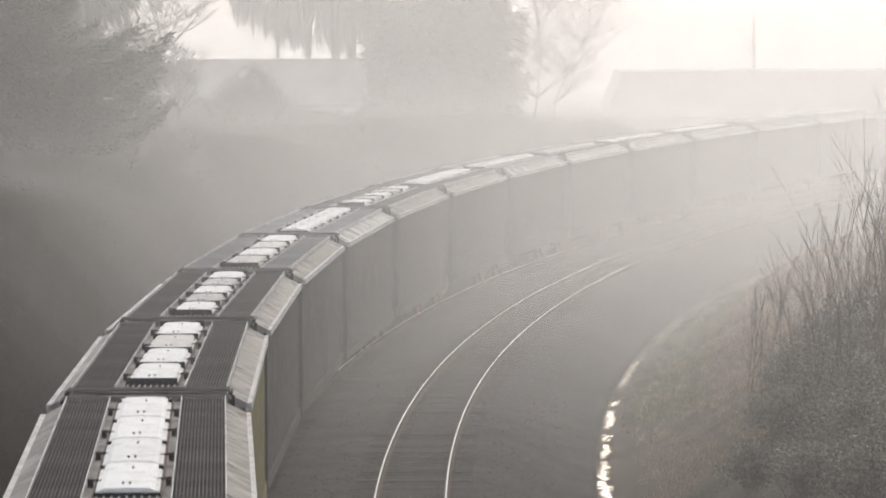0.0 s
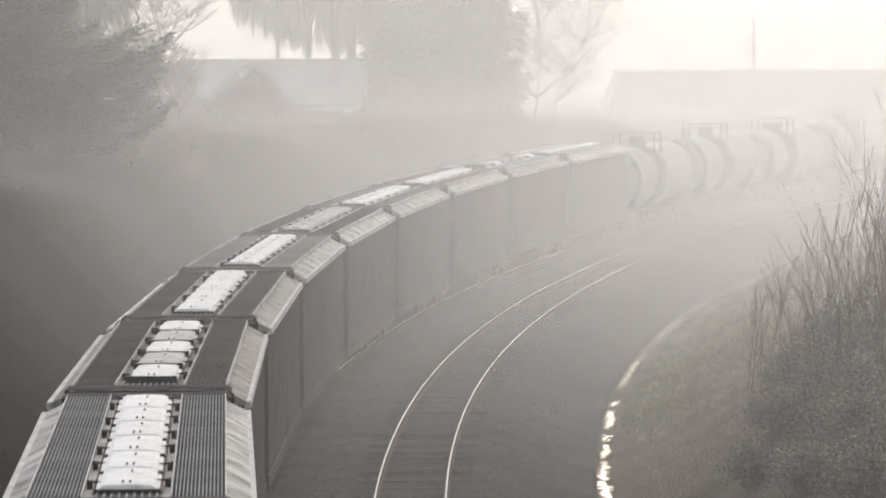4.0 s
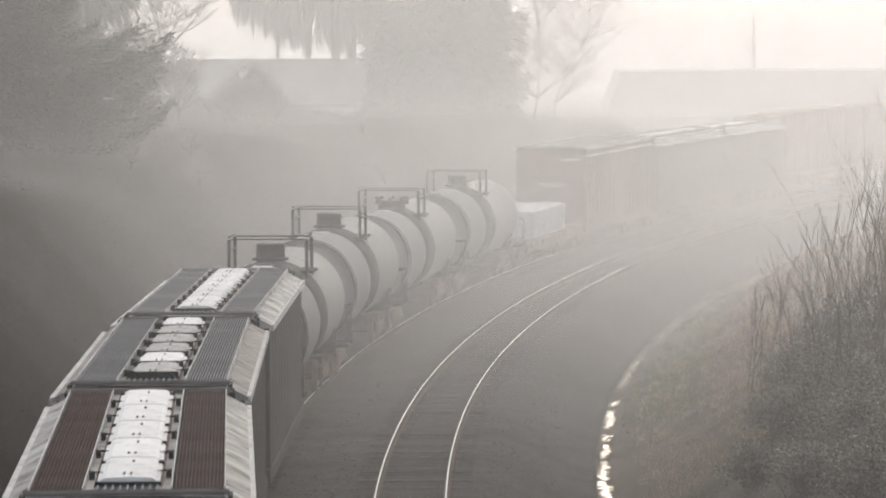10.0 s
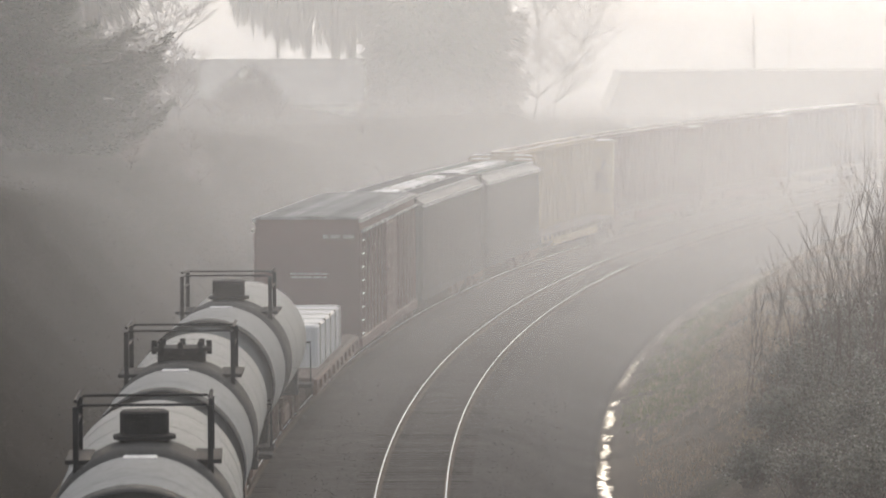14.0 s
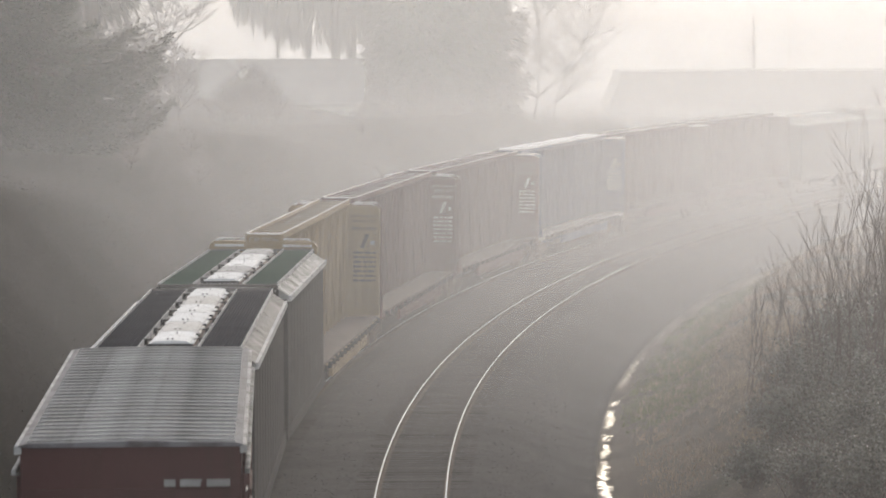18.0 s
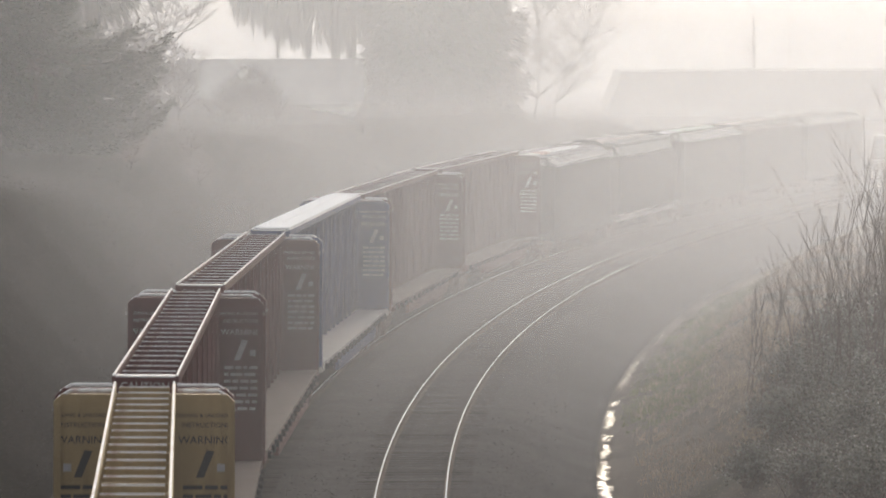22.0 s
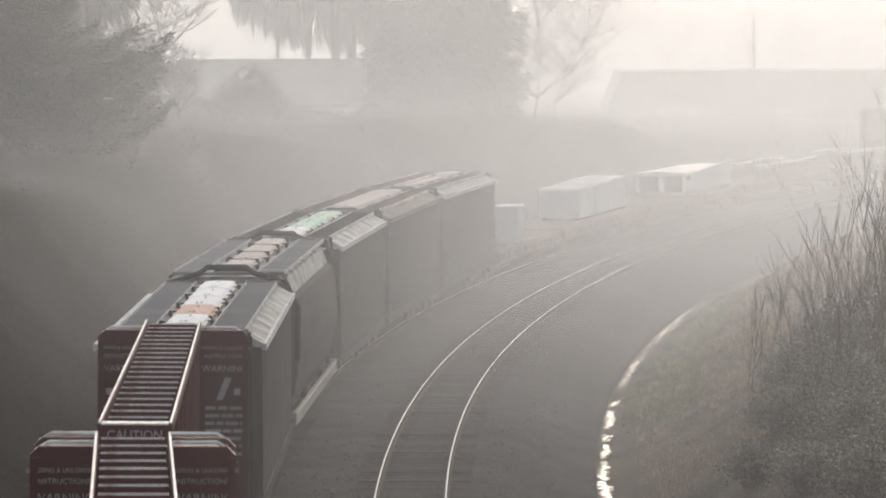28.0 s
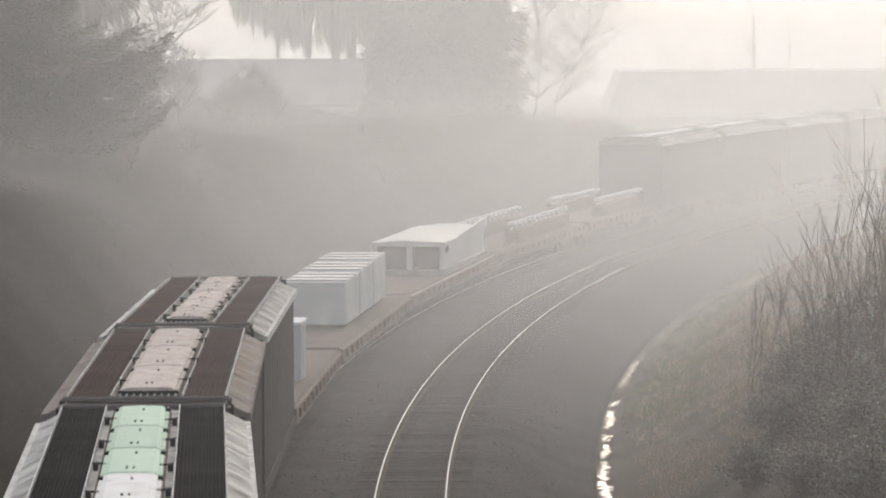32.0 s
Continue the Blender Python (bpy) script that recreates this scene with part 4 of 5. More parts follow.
gondola = flatcar("rusty low flatcar carrying a pale covered load", 15.6, DECK_WOOD, RUST_IRON)
ride(gondola, 141.2, 157.0)
load = thing("covered_load", "pale grey sheeted load lying on a flatcar", "freight load")
part("sheeted_block", Shape().box(-1.3, 1.3, -4.6, 4.0, 0.0, 1.08, 0.06), CRATE_WHITE, load)
st = Shape()
for y in (-3.6, -1.8, 0.0, 1.8, 3.4):
    st.box(-1.315, 1.315, y - 0.04, y + 0.04, 0.0, 1.09)
part("tie_down_straps", st, DECK_PALE, load)
ride(load, 141.2, 157.0, pose(0, 0, 1.155))

ride(boxcar("oxide-red boxcar with a ribbed galvanised roof", 18.6, 4.50), 157.2, 176.4)
ride(hopper("dark grey covered hopper with white hatches and a dull roof", 18.8, STEEL_GREY, GRIMY_ROOF, WALK_BLUE, (6, [HATCH_WHITE, HATCH_PALE, HATCH_WHITE]), deck=(0.56, 1.30)), 177.2, 196.6)
ride(hopper("dark covered hopper with green walkways and white hatches", 16.0, DARK_GREY, PALE_ROOF, WALK_GREEN, (5, [HATCH_WHITE, HATCH_GREY, HATCH_WHITE]), deck=(0.58, 1.30)), 197.0, 213.2)
LEAN = pose(0.0, 0, 0, 0, 0.7, 0)  # tall cars tilt a little into the curve
ride(centre_beam("empty ochre-yellow centre-beam flatcar with end bulkheads", BEAM_YELLOW, 22.4, ink=TANK_BAND, c=0.45), 212.6, 235.0, LEAN)
beam = centre_beam("empty maroon centre-beam flatcar with end bulkheads", BEAM_RED, 23.4)
ride(take(beam), 235.2, 259.2, LEAN)
ride(take(beam), 259.2, 283.3, LEAN)
ride(centre_beam("navy-blue centre-beam flatcar with a white top and frosted deck", BEAM_BLUE, 23.4, lid=True, pale_deck=True), 283.3, 307.4, LEAN)
beam2 = centre_beam("empty maroon centre-beam flatcar, shorter than the others", BEAM_RED, 22.0)
ride(take(beam2), 307.4, 330.0, LEAN)
ride(take(beam2), 330.0, 352.8, LEAN)
ride(hopper("grey covered hopper with white and one faded orange hatch", 16.8, STEEL_GREY, PALE_ROOF, WALK_STEEL, (5, [HATCH_WHITE, HATCH_PEACH, HATCH_WHITE, HATCH_WHITE])), 354.2, 371.8)
ride(hopper("pale round-sided covered hopper with tan hatches and black end arches", 16.6, STEEL_GREY, PALE_ROOF, WALK_STEEL, (4, HATCH_TAN), rounded=True, arch=True, strap=True, eave=3.68, crown=4.2, half_hatch=0.38, deck=(0.66, 1.26)), 372.6, 390.2)
ride(hopper("covered hopper with pale green hatches and dark walkways", 16.4, DARK_GREY, PALE_ROOF, WALK_DARK, (4, [HATCH_WHITE, HATCH_GREEN, HATCH_GREEN, HATCH_GREEN])), 390.6, 407.6)
ride(hopper("rust-stained covered hopper with pale tan hatches", 16.6, DARK_GREY, RUSTY_ROOF, WALK_RUST, (3, HATCH_TAN), half_hatch=0.46), 407.6, 424.8)
ride(hopper("brown-roofed covered hopper with pale tan hatches and wide eaves", 16.4, DARK_GREY, PALE_ROOF, WALK_RUST, (5, HATCH_TAN)), 424.8, 441.9)

FLAT = "rusty flatcar with a weathered plank deck"
ride(flatcar(FLAT + " and a small pale crate", 18.0, DECK_WOOD, RUST_IRON), 442.4, 461.0)
box = thing("crate", "small pale grey upright crate standing on a flatcar", "crate", "crates on the flatcars")
part("case", Shape().box(-0.48, 0.48, -0.9, 0.9, 0, 1.4, 0.03), CRATE_WHITE, box)
part("lid", Shape().box(-0.51, 0.51, -0.94, 0.94, 1.402, 1.46, 0.02), HATCH_WHITE, box)
ride(box, 442.4, 461.0, pose(0.67, -0.7, 1.155))
ride(flatcar(FLAT + " under three pale crates", 22.8, DECK_WOOD, RUST_IRON), 461.2, 484.6)
for i in range(3):
    top = 1.24 + 0.06 * i
    box = thing("crate", "large pale blue-grey crate with ridged lid on a flatcar", "crate", "crates on the flatcars")
    part("case", Shape().box(-0.88, 0.88, -2.1, 2.1, 0, top, 0.03), CRATE_WHITE, box)
    part("skid", Shape().box(-0.8, -0.6, -2.12, 2.12, -0.1, 0.0).box(0.6, 0.8, -2.12, 2.12, -0.1, 0.0), DECK_WOOD, box)
    for y in (-1.5, 0.0, 1.5):
        part("lid_ridge", Shape().box(-0.9, 0.9, y - 0.35, y + 0.35, top, top + 0.06, 0.015), MACHINE_WHITE, box)
    ride(box, 461.2, 484.6, pose(0, 471.3 + 4.55 * i - 472.9, 1.255))
ride(flatcar(FLAT + " carrying a long white machine", 25.6, DECK_PALE, RUST_IRON), 485.0, 511.2)
mach = thing("machine_housing", "long low white housing with two square openings in its end", "machine")
hl = 6.5
part("base_frame", Shape().box(-1.28, 1.28, -hl, hl, 0.0, 0.2, 0.02), DECK_PALE, mach)
part("shell", Shape().extrude([(-1.22, 0.2), (-1.22, 1.0), (1.22, 1.0), (1.22, 0.2)], -hl + 0.5, hl), MACHINE_WHITE, mach)
for x in (-1.22, -0.05, 1.12):
    part("end_post", Shape().box(x, x + 0.12 if x != -0.05 else x + 0.2, -hl, -hl + 0.52, 0.2, 1.0), MACHINE_WHITE, mach)
# black sheet in place of the shade inside the openings
part("opening_backing", Shape().box(-1.1, 1.1, -hl + 0.44, -hl + 0.49, 0.2, 1.0), BLACK_IRON, mach, "black sheet for the shaded hollow behind the openings")
part("roof_plate", Shape().extrude([(-1.3, 1.0), (-1.3, 1.12), (-0.2, 1.22), (1.3, 1.14), (1.3, 1.0)], -hl - 0.1, hl), MACHINE_WHITE, mach, "sloping white roof plate")
part("side_wing", Shape().add([(1.24, -2.0, 1.1), (1.32, -2.0, 1.1), (1.32, hl, 1.1), (1.24, hl, 1.1), (1.24, -2.0, 1.2), (1.32, -2.0, 1.2), (1.32, hl, 1.45), (1.24, hl, 1.45)], [(0, 1, 2, 3), (4, 5, 6, 7), (0, 1, 5, 4), (1, 2, 6, 5), (2, 3, 7, 6), (3, 0, 4, 7)]), MACHINE_WHITE, mach)
part("grille", Shape().box(1.225, 1.245, -hl + 0.7, -hl + 1.5, 0.75, 1.0), BLACK_IRON, mach)
ride(mach, 485.0, 511.2, pose(0, 502.5 - 498.1, 1.155))
for k, (a, b) in enumerate(((511.6, 536.4), (536.8, 556.0))):
    ride(flatcar("rusty flatcar with rows of pale stakes", b - a - 0.8, DECK_WOOD, RUST_IRON), a, b)
    for s in (-1, 1):
        rack = thing("stake_rack", "dark rack with a row of pale stake heads on a flatcar", "rack", "stake racks on the flatcars")
        n = 12
        length = (b - a) * 0.62
        part("bearer", Shape().box(-0.22, 0.22, -length / 2, length / 2, 0, 0.55, 0.02), RUST_IRON, rack)
        stake = Shape().box(-0.05, 0.05, -0.05, 0.05, 0.55, 0.72).box(-0.16, 0.16, -0.16, 0.16, 0.72, 0.84, 0.03).mesh("stake")
        for y in np.linspace(-length / 2 + 0.3, length / 2 - 0.3, n):
            part("stake", stake, HATCH_WHITE, rack, at=pose(0, y, 0))
        ride(rack, a, b, pose(s * 1.0, 1.5, 1.155))
ride(take(dark_four), 556.6, 573.6)
ride(take(dark_white), 573.8, 591.0)
for i in range(6):
    ride(take((grey_dots, grey_grey, pale_mix)[i % 3]), 591.0 + HOPPER_PITCH * i, 591.0 + HOPPER_PITCH * (i + 1))


def motions():
    times = [0.0, 0.75] + list(np.arange(1.5, 31.6, 0.75)) + [32.0]
    for ob, middle, reach, local in RIDES:
        walk(ob, [(t, car_pose(middle, reach, t) @ local) for t in times])


# ---- trees, brush, houses and poles ----
def bare_tree(name, label, base, height, seed, spread=0.5, limbs=6, trunk=0.12, mat=None, twigs=3, category="tree", parent_group="", thin=0.0):
    """A leafless tree: a trunk and forking branches, down to twigs."""
    r = random.Random(seed)
    tree = thing(name, label, category, parent_group)
    wood, fine = Shape(), Shape()

    def limb(p, d, length, rad, depth):
        pts, q = [p], p.copy()
        n = 4 if depth < 2 else 3
        for i in range(n):
            d = (d + Vector((r.uniform(-1, 1), r.uniform(-1, 1), r.uniform(-0.4, 0.8))) * 0.30).normalized()
            q = q + d * (length / n)
            pts.append(q.copy())
        (wood if depth < 2 else fine).tube(pts, rad, 5 if depth < 2 else 3, 0.45)
        if depth >= twigs:
            return
        for i in range(limbs if depth == 0 else r.randint(3, 5)):
            k = r.uniform(0.3, 1.0)
            at = pts[min(n, int(k * n) + (0 if k < 1 else 0))]
            a = r.uniform(0, 2 * math.pi)
            out = Vector((math.cos(a), math.sin(a), r.uniform(0.1, 0.9))) * spread + d * (1 - spread)
            limb(at, out.normalized(), length * r.uniform(0.42, 0.68), max(thin, rad * 0.48), depth + 1)

    limb(Vector(base), Vector((r.uniform(-0.08, 0.08), r.uniform(-0.08, 0.08), 1)), height * 0.55, trunk, 0)
    part("trunk", raw_mesh("trunk", wood.v, wood.f, BARK), None, tree, "grey trunk and limbs")
    part("crown", raw_mesh("crown", fine.v, fine.f, mat or TWIG), None, tree, "bare fine twigs")
    return tree


def sprays(name, p, d, length, width, r):
    """One mesh of pointed sprays: from p along d, a flat blade each, turned at random."""
    n = len(p)
    d = d / np.linalg.norm(d, axis=1)[:, None]
    e = np.cross(d, r.normal(size=(n, 3)))
    e /= np.linalg.norm(e, axis=1)[:, None]
    ln, w = length[:, None], width[:, None]
    v = np.stack([p - e * w * 0.3, p + e * w * 0.3, p + d * ln * 0.55 + e * w, p + d * ln, p + d * ln * 0.55 - e * w], 1).reshape(-1, 3)
    return raw_mesh(name, v.tolist(), np.arange(5 * n).reshape(-1, 5).tolist(), NEEDLES)


def conifer(label, x, y, height, outline, boughs, seed, trunk=0.2, blade=0.3, up=0.1, hang=0.0, density=60, thick=0.5):
    """A conifer: a tapered trunk and boughs whose reach follows an outline of (height, reach), clothed in sprays of needles.
    up: how far the tips turn up; hang: how much the sprays hang straight down."""
    r = np.random.default_rng(seed)
    tree = thing("conifer_tree", label, "conifer")
    z0 = ground_at(x, y) - 0.2
    b = np.array((x, y, z0))
    wood, P, D = Shape(), [], []
    wood.tube([b + (0, 0, height * k) for k in (0, 0.3, 0.6, 1.0)], trunk, 9, 0.15)
    hs, rs = [q[0] for q in outline], [q[1] for q in outline]
    for i in range(boughs):
        h = hs[0] + (hs[-1] - hs[0]) * (i + r.random()) / boughs
        reach = float(np.interp(h, hs, rs)) * (r.uniform(0.55, 1.0) if r.random() < 0.7 else r.uniform(0.9, 1.12))
        a = r.uniform(0, 2 * math.pi)
        out, across = np.array((math.cos(a), math.sin(a), 0)), np.array((-math.sin(a), math.cos(a), 0))
        sag = -0.12 * (1 - hang) - 0.22 * hang
        line = lambda u: b + (0, 0, h) + out * (reach * u)[:, None] + np.array((0, 0, 1)) * (reach * (sag * np.sin(u * 2.6) + up * u ** 3))[:, None]
        wood.tube(line(np.array((0, 0.35, 0.7, 1.0))), 0.02 + 0.009 * reach, 4, 0.3)
        n = int(density * (0.5 + reach))
        u = r.uniform(0.08, 1.0, n) ** 0.75
        wide = r.normal(0, 1, n) * (0.08 + thick * 0.35 * reach * u * (1.08 - u))
        q = line(u) + across * wide[:, None] + np.stack([np.zeros(n), np.zeros(n), r.normal(-0.05, 0.10 * thick * 2, n) * (1 - 0.5 * u)], -1)
        d = out * r.uniform(0.5, 1.2, (n, 1)) + across * (np.sign(wide) * r.uniform(0, 0.7, n))[:, None] + r.normal(0, 0.25, (n, 3))
        d = d * (1 - hang) + np.array((0, 0, 1)) * (up * 0.9 * u * (1 - hang) - hang * r.uniform(0.8, 1.4, n))[:, None] + r.normal(0, 0.10, (n, 3))
        P.append(q)
        D.append(d)
    P, D = np.concatenate(P), np.concatenate(D)
    ln = blade * r.uniform(0.5, 1.4, len(P)) * (1 + hang * 1.5 * (r.random(len(P)) < 0.25))
    part("trunk", raw_mesh("trunk", wood.v, wood.f, BARK), None, tree, "dark trunk and limbs")
    part("crown", sprays("crown", P, D, ln, blade * r.uniform(0.10, 0.22, len(P)), r), None, tree, "dark sprays of needles")
    return tree


def ground_at(x, y):
    return float(ground_height(np.array([[x]]), np.array([[y]]))[0, 0])


def seen_at(px, depth):
    """The x of what stands depth metres off, px in thousandths of the view's half width from its middle."""
    return px * depth * math.tan(radians(FOV / 2))


def sapling_brush(label, x, y, height, count, seed, spread=1.0):
    """A thicket: upright shoots from one foot, each forking into long rising twigs."""
    r = random.Random(seed)
    z = ground_at(x, y)
    bush = thing("bare_bush", label, "bush", "bare bushes on the bank")
    sh = Shape()

    def shoot(p, d, ln, rad, depth):
        pts = [p]
        for k in range(5):
            d = (d + Vector((r.gauss(0, 0.04), r.gauss(0, 0.04), 0.02))).normalized()
            pts.append(pts[-1] + d * ln / 5)
        sh.tube(pts, rad, 4 if depth == 0 else 3, 0.22)
        if depth == 2:
            return
        for q in range(r.randint(5, 8) if depth == 0 else r.randint(1, 3)):
            k = r.choice((1, 2, 2, 3, 3, 4))
            a = r.uniform(0, 2 * math.pi)
            turn = (d + Vector((math.cos(a), math.sin(a), 0)) * r.uniform(0.2, 0.55)).normalized()
            shoot(pts[k].lerp(pts[k + 1], r.random()), turn, ln * r.uniform(0.25, 0.5), rad * 0.5, depth + 1)

    for i in range(count):
        foot_at = Vector((x + r.gauss(0, spread), y + r.gauss(0, spread), z - 0.1))
        shoot(foot_at, Vector((r.gauss(0, 0.16), r.gauss(0, 0.16), 1)).normalized(), height * r.uniform(0.6, 1.05), r.uniform(0.014, 0.024), 0)
    part("thicket", raw_mesh("thicket", sh.v, sh.f, TWIG), None, bush, "thin bare brown shoots")["kind"] = "stuff"
    return bush


def leafy_bush(label, x, y, radius, height, seed, leaves=2600):
    """A rounded shrub with small glossy leaves on bare stems."""
    r = random.Random(seed)
    z = ground_at(x, y)
    bush = thing("evergreen_shrub", label, "shrub", "shrubs on the bank")
    stems, v, f = Shape(), [], []
    tips = []
    for i in range(46):
        a, u = r.uniform(0, 2 * math.pi), r.random() ** 0.6
        top = Vector((x + math.cos(a) * radius * u, y + math.sin(a) * radius * u, z + height * (1 - 0.6 * u * u) * r.uniform(0.65, 1.1)))
        foot_p = Vector((x + r.gauss(0, radius * 0.2), y + r.gauss(0, radius * 0.2), z - 0.1))
        mid = foot_p.lerp(top, 0.5) + Vector((r.gauss(0, 0.15), r.gauss(0, 0.15), 0.2))
        stems.tube([foot_p, mid, top], 0.016, 4, 0.3)
        tips.append((mid, top))
    for i in range(leaves):
        a, b = r.choice(tips)
        p = a.lerp(b, r.random() ** 0.6) + Vector((r.gauss(0, 0.14), r.gauss(0, 0.14), r.gauss(0, 0.12)))
        d = Vector((r.gauss(0, 1), r.gauss(0, 1), r.gauss(0.1, 0.7))).normalized()
        s = d.cross(Vector((r.gauss(0, 1), r.gauss(0, 1), r.gauss(0, 1)))).normalized()
        ln, w = r.uniform(0.05, 0.11), r.uniform(0.016, 0.034)
        n = len(v)
        v += [tuple(p), tuple(p + d * ln * 0.5 + s * w), tuple(p + d * ln), tuple(p + d * ln * 0.5 - s * w)]
        f.append((n, n + 1, n + 2, n + 3))
    part("stem_tangle", raw_mesh("stem_tangle", stems.v, stems.f, TWIG), None, bush, "thin brown stems")["kind"] = "stuff"
    part("foliage", raw_mesh("foliage", v, f, LEAVES), None, bush, "small glossy dark leaves")
    return bush


def tufts(name, label, mat, count, s_range, side_range, size, seed):
    """Grass in uncountable blades, along a stretch of the verge."""
    r = np.random.default_rng(seed)
    s = r.uniform(*s_range, count)
    a = np.where(r.random(count) < 0.5, r.uniform(*side_range, count), np.clip(r.normal(sum(side_range) / 2, (side_range[1] - side_range[0]) / 5, count), *side_range))
    clump = np.array([noise.noise((p * 0.35, q * 0.5, 3.0)) for p, q in zip(s, a)]) + r.normal(0, 0.25, count) > -0.1
    s, a = s[clump], a[clump]
    h = np.interp(s, S, HEAD)
    x = np.interp(s, S, LINE_X) + a * np.cos(h)
    y = np.interp(s, S, LINE_Y) - a * np.sin(h)
    z = ground_height(x[None, :], y[None, :])[0] - 0.02
    v, f = [], []
    for i in range(len(s)):
        for k in range(5):
            t = r.uniform(0, 6.28)
            lean = r.normal(0, 0.35, 2) * size
            ln = size * r.uniform(0.4, 1.2)
            w = 0.005 + 0.007 * r.random()
            n = len(v)
            bx, by = x[i] + r.normal(0, 0.07), y[i] + r.normal(0, 0.07)
            v += [(bx - w * math.cos(t), by - w * math.sin(t), z[i]), (bx + w * math.cos(t), by + w * math.sin(t), z[i]), (bx + lean[0], by + lean[1], z[i] + ln)]
            f.append((n, n + 1, n + 2))
    return tagged(part(name, raw_mesh(name, v, f, mat), None), label, "grass", kind="stuff")


tufts("dead_grass", "tufts of pale dead grass on the bank", STRAW, 26000, (44, 170), (5.2, 14.0), 0.20, 11)
tufts("green_grass", "low green grass beside the ditch", GREEN_GRASS, 14000, (64, 125), (4.75, 7.2), 0.12, 12)

def brambles(label, count, s_range, side_range, size, mat, seed, rise=1.0):
    """A low uncountable tangle of leaves and stalks over the bank."""
    r = np.random.default_rng(seed)
    s, a = r.uniform(*s_range, count), r.uniform(*side_range, count)
    h = np.interp(s, S, HEAD)
    x = np.interp(s, S, LINE_X) + a * np.cos(h)
    y = np.interp(s, S, LINE_Y) - a * np.sin(h)
    mound = 0.5 + 0.5 * np.sin(x * 0.9 + 1.3 * np.sin(y * 0.5)) * np.sin(y * 0.7 + x * 0.2)
    z = ground_height(x[None, :], y[None, :])[0] + r.random(count) * (0.25 + 1.1 * mound) * rise
    d = r.normal(size=(count, 3))
    d /= np.linalg.norm(d, axis=1)[:, None]
    e = np.cross(d, r.normal(size=(count, 3)))
    e /= np.linalg.norm(e, axis=1)[:, None]
    p = np.stack([x, y, z], -1)
    ln, w = size * r.uniform(0.5, 1.3, (count, 1)), size * r.uniform(0.15, 0.4, (count, 1))
    v = np.stack([p, p + d * ln * 0.5 + e * w, p + d * ln, p + d * ln * 0.5 - e * w], 1).reshape(-1, 3)
    f = np.arange(4 * count).reshape(-1, 4)
    return tagged(part("brambles", raw_mesh("brambles", v.tolist(), f.tolist(), mat), None), label, "undergrowth", kind="stuff")


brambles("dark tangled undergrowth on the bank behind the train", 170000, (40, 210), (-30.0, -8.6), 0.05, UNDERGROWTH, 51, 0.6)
brambles("brown bramble and dead leaves on the near bank", 42000, (22, 150), (5.4, 16.0), 0.04, BRAMBLE, 52, 0.25)

for s0, s1, half, seed in ((44.0, 57.0, 0.17, 1), (57.6, 61.5, 0.15, 2), (62.2, 64.5, 0.12, 7), (66.0, 72.0, 0.18, 3), (73.4, 75.5, 0.12, 4), (80.0, 96.0, 0.085, 5), (97.0, 118.0, 0.085, 6)):
    puddle(s0, s1, half, seed)

# the bare thicket and shrubs on the near bank
k = 0
for s, a, hgt, cnt in ((50, 10.6, 4.6, 50), (54, 11.4, 5.9, 46), (46, 10.6, 4.6, 46), (58, 10.2, 3.2, 40), (42, 11.0, 4.4, 40), (48, 11.8, 5.9, 44), (44, 9.6, 2.6, 36), (54, 9.6, 2.4, 36), (50, 9.0, 1.7, 30), (62, 11.4, 4.4, 40), (60, 9.5, 3.6, 30), (56, 8.9, 2.8, 24), (52, 12.2, 6.4, 40)):
    x, y, _ = on_line(s, a)
    sapling_brush("leafless thicket of tall thin brown shoots", x, y, hgt, cnt // 4, 40 + k, 0.7)
    k += 1
for s, a, rad, hgt in ((50, 8.9, 1.1, 1.6), (46, 9.6, 1.3, 1.8), (56, 9.8, 1.2, 2.0), (62, 10.6, 1.2, 2.0), (45, 8.2, 0.8, 1.0), (54, 10.9, 1.4, 2.4), (40, 8.6, 1.1, 1.5), (37, 9.4, 1.2, 1.8), (42, 10.2, 1.3, 2.0), (34, 8.0, 0.9, 1.2), (39, 7.4, 0.7, 0.8), (33, 9.4, 1.2, 1.5), (36, 10.6, 1.3, 1.8), (30, 9.0, 1.0, 1.2), (40, 11.2, 1.3, 2.0)):
    x, y, _ = on_line(s, a)
    leafy_bush("dense evergreen shrub with small glossy leaves", x, y, rad, hgt, 60 + k)
    k += 1

# dark conifers on the bank behind the train
def planted(px, depth):
    return seen_at(px, depth), depth


conifer("broad dark conifer with wide boughs and upturned tips in the fog", *planted(-0.93, 172), 16, [(0.2, 3.8), (0.9, 4.5), (1.8, 5.6), (2.6, 6.0), (3.4, 4.9), (4.1, 5.3), (4.5, 2.8), (5.4, 1.7), (9.0, 1.4), (15.6, 0.2)], 430, 5, 0.22, 0.22, 0.18, 0.0, 90, 0.9)
conifer("tall dark conifer standing beside the broad one", *planted(-1.04, 190), 22, [(0.5, 2.6), (4.0, 2.7), (6.0, 2.5), (21.5, 0.3)], 420, 6, 0.26, 0.30, 0.12, 0.1, 60, 0.9)
conifer("tall conifer with a bare lower trunk in the fog", *planted(-0.79, 205), 24, [(4.3, 1.7), (6.0, 2.6), (23.5, 0.3)], 90, 7, 0.42, 0.4, 0.0, 0.6, 40)
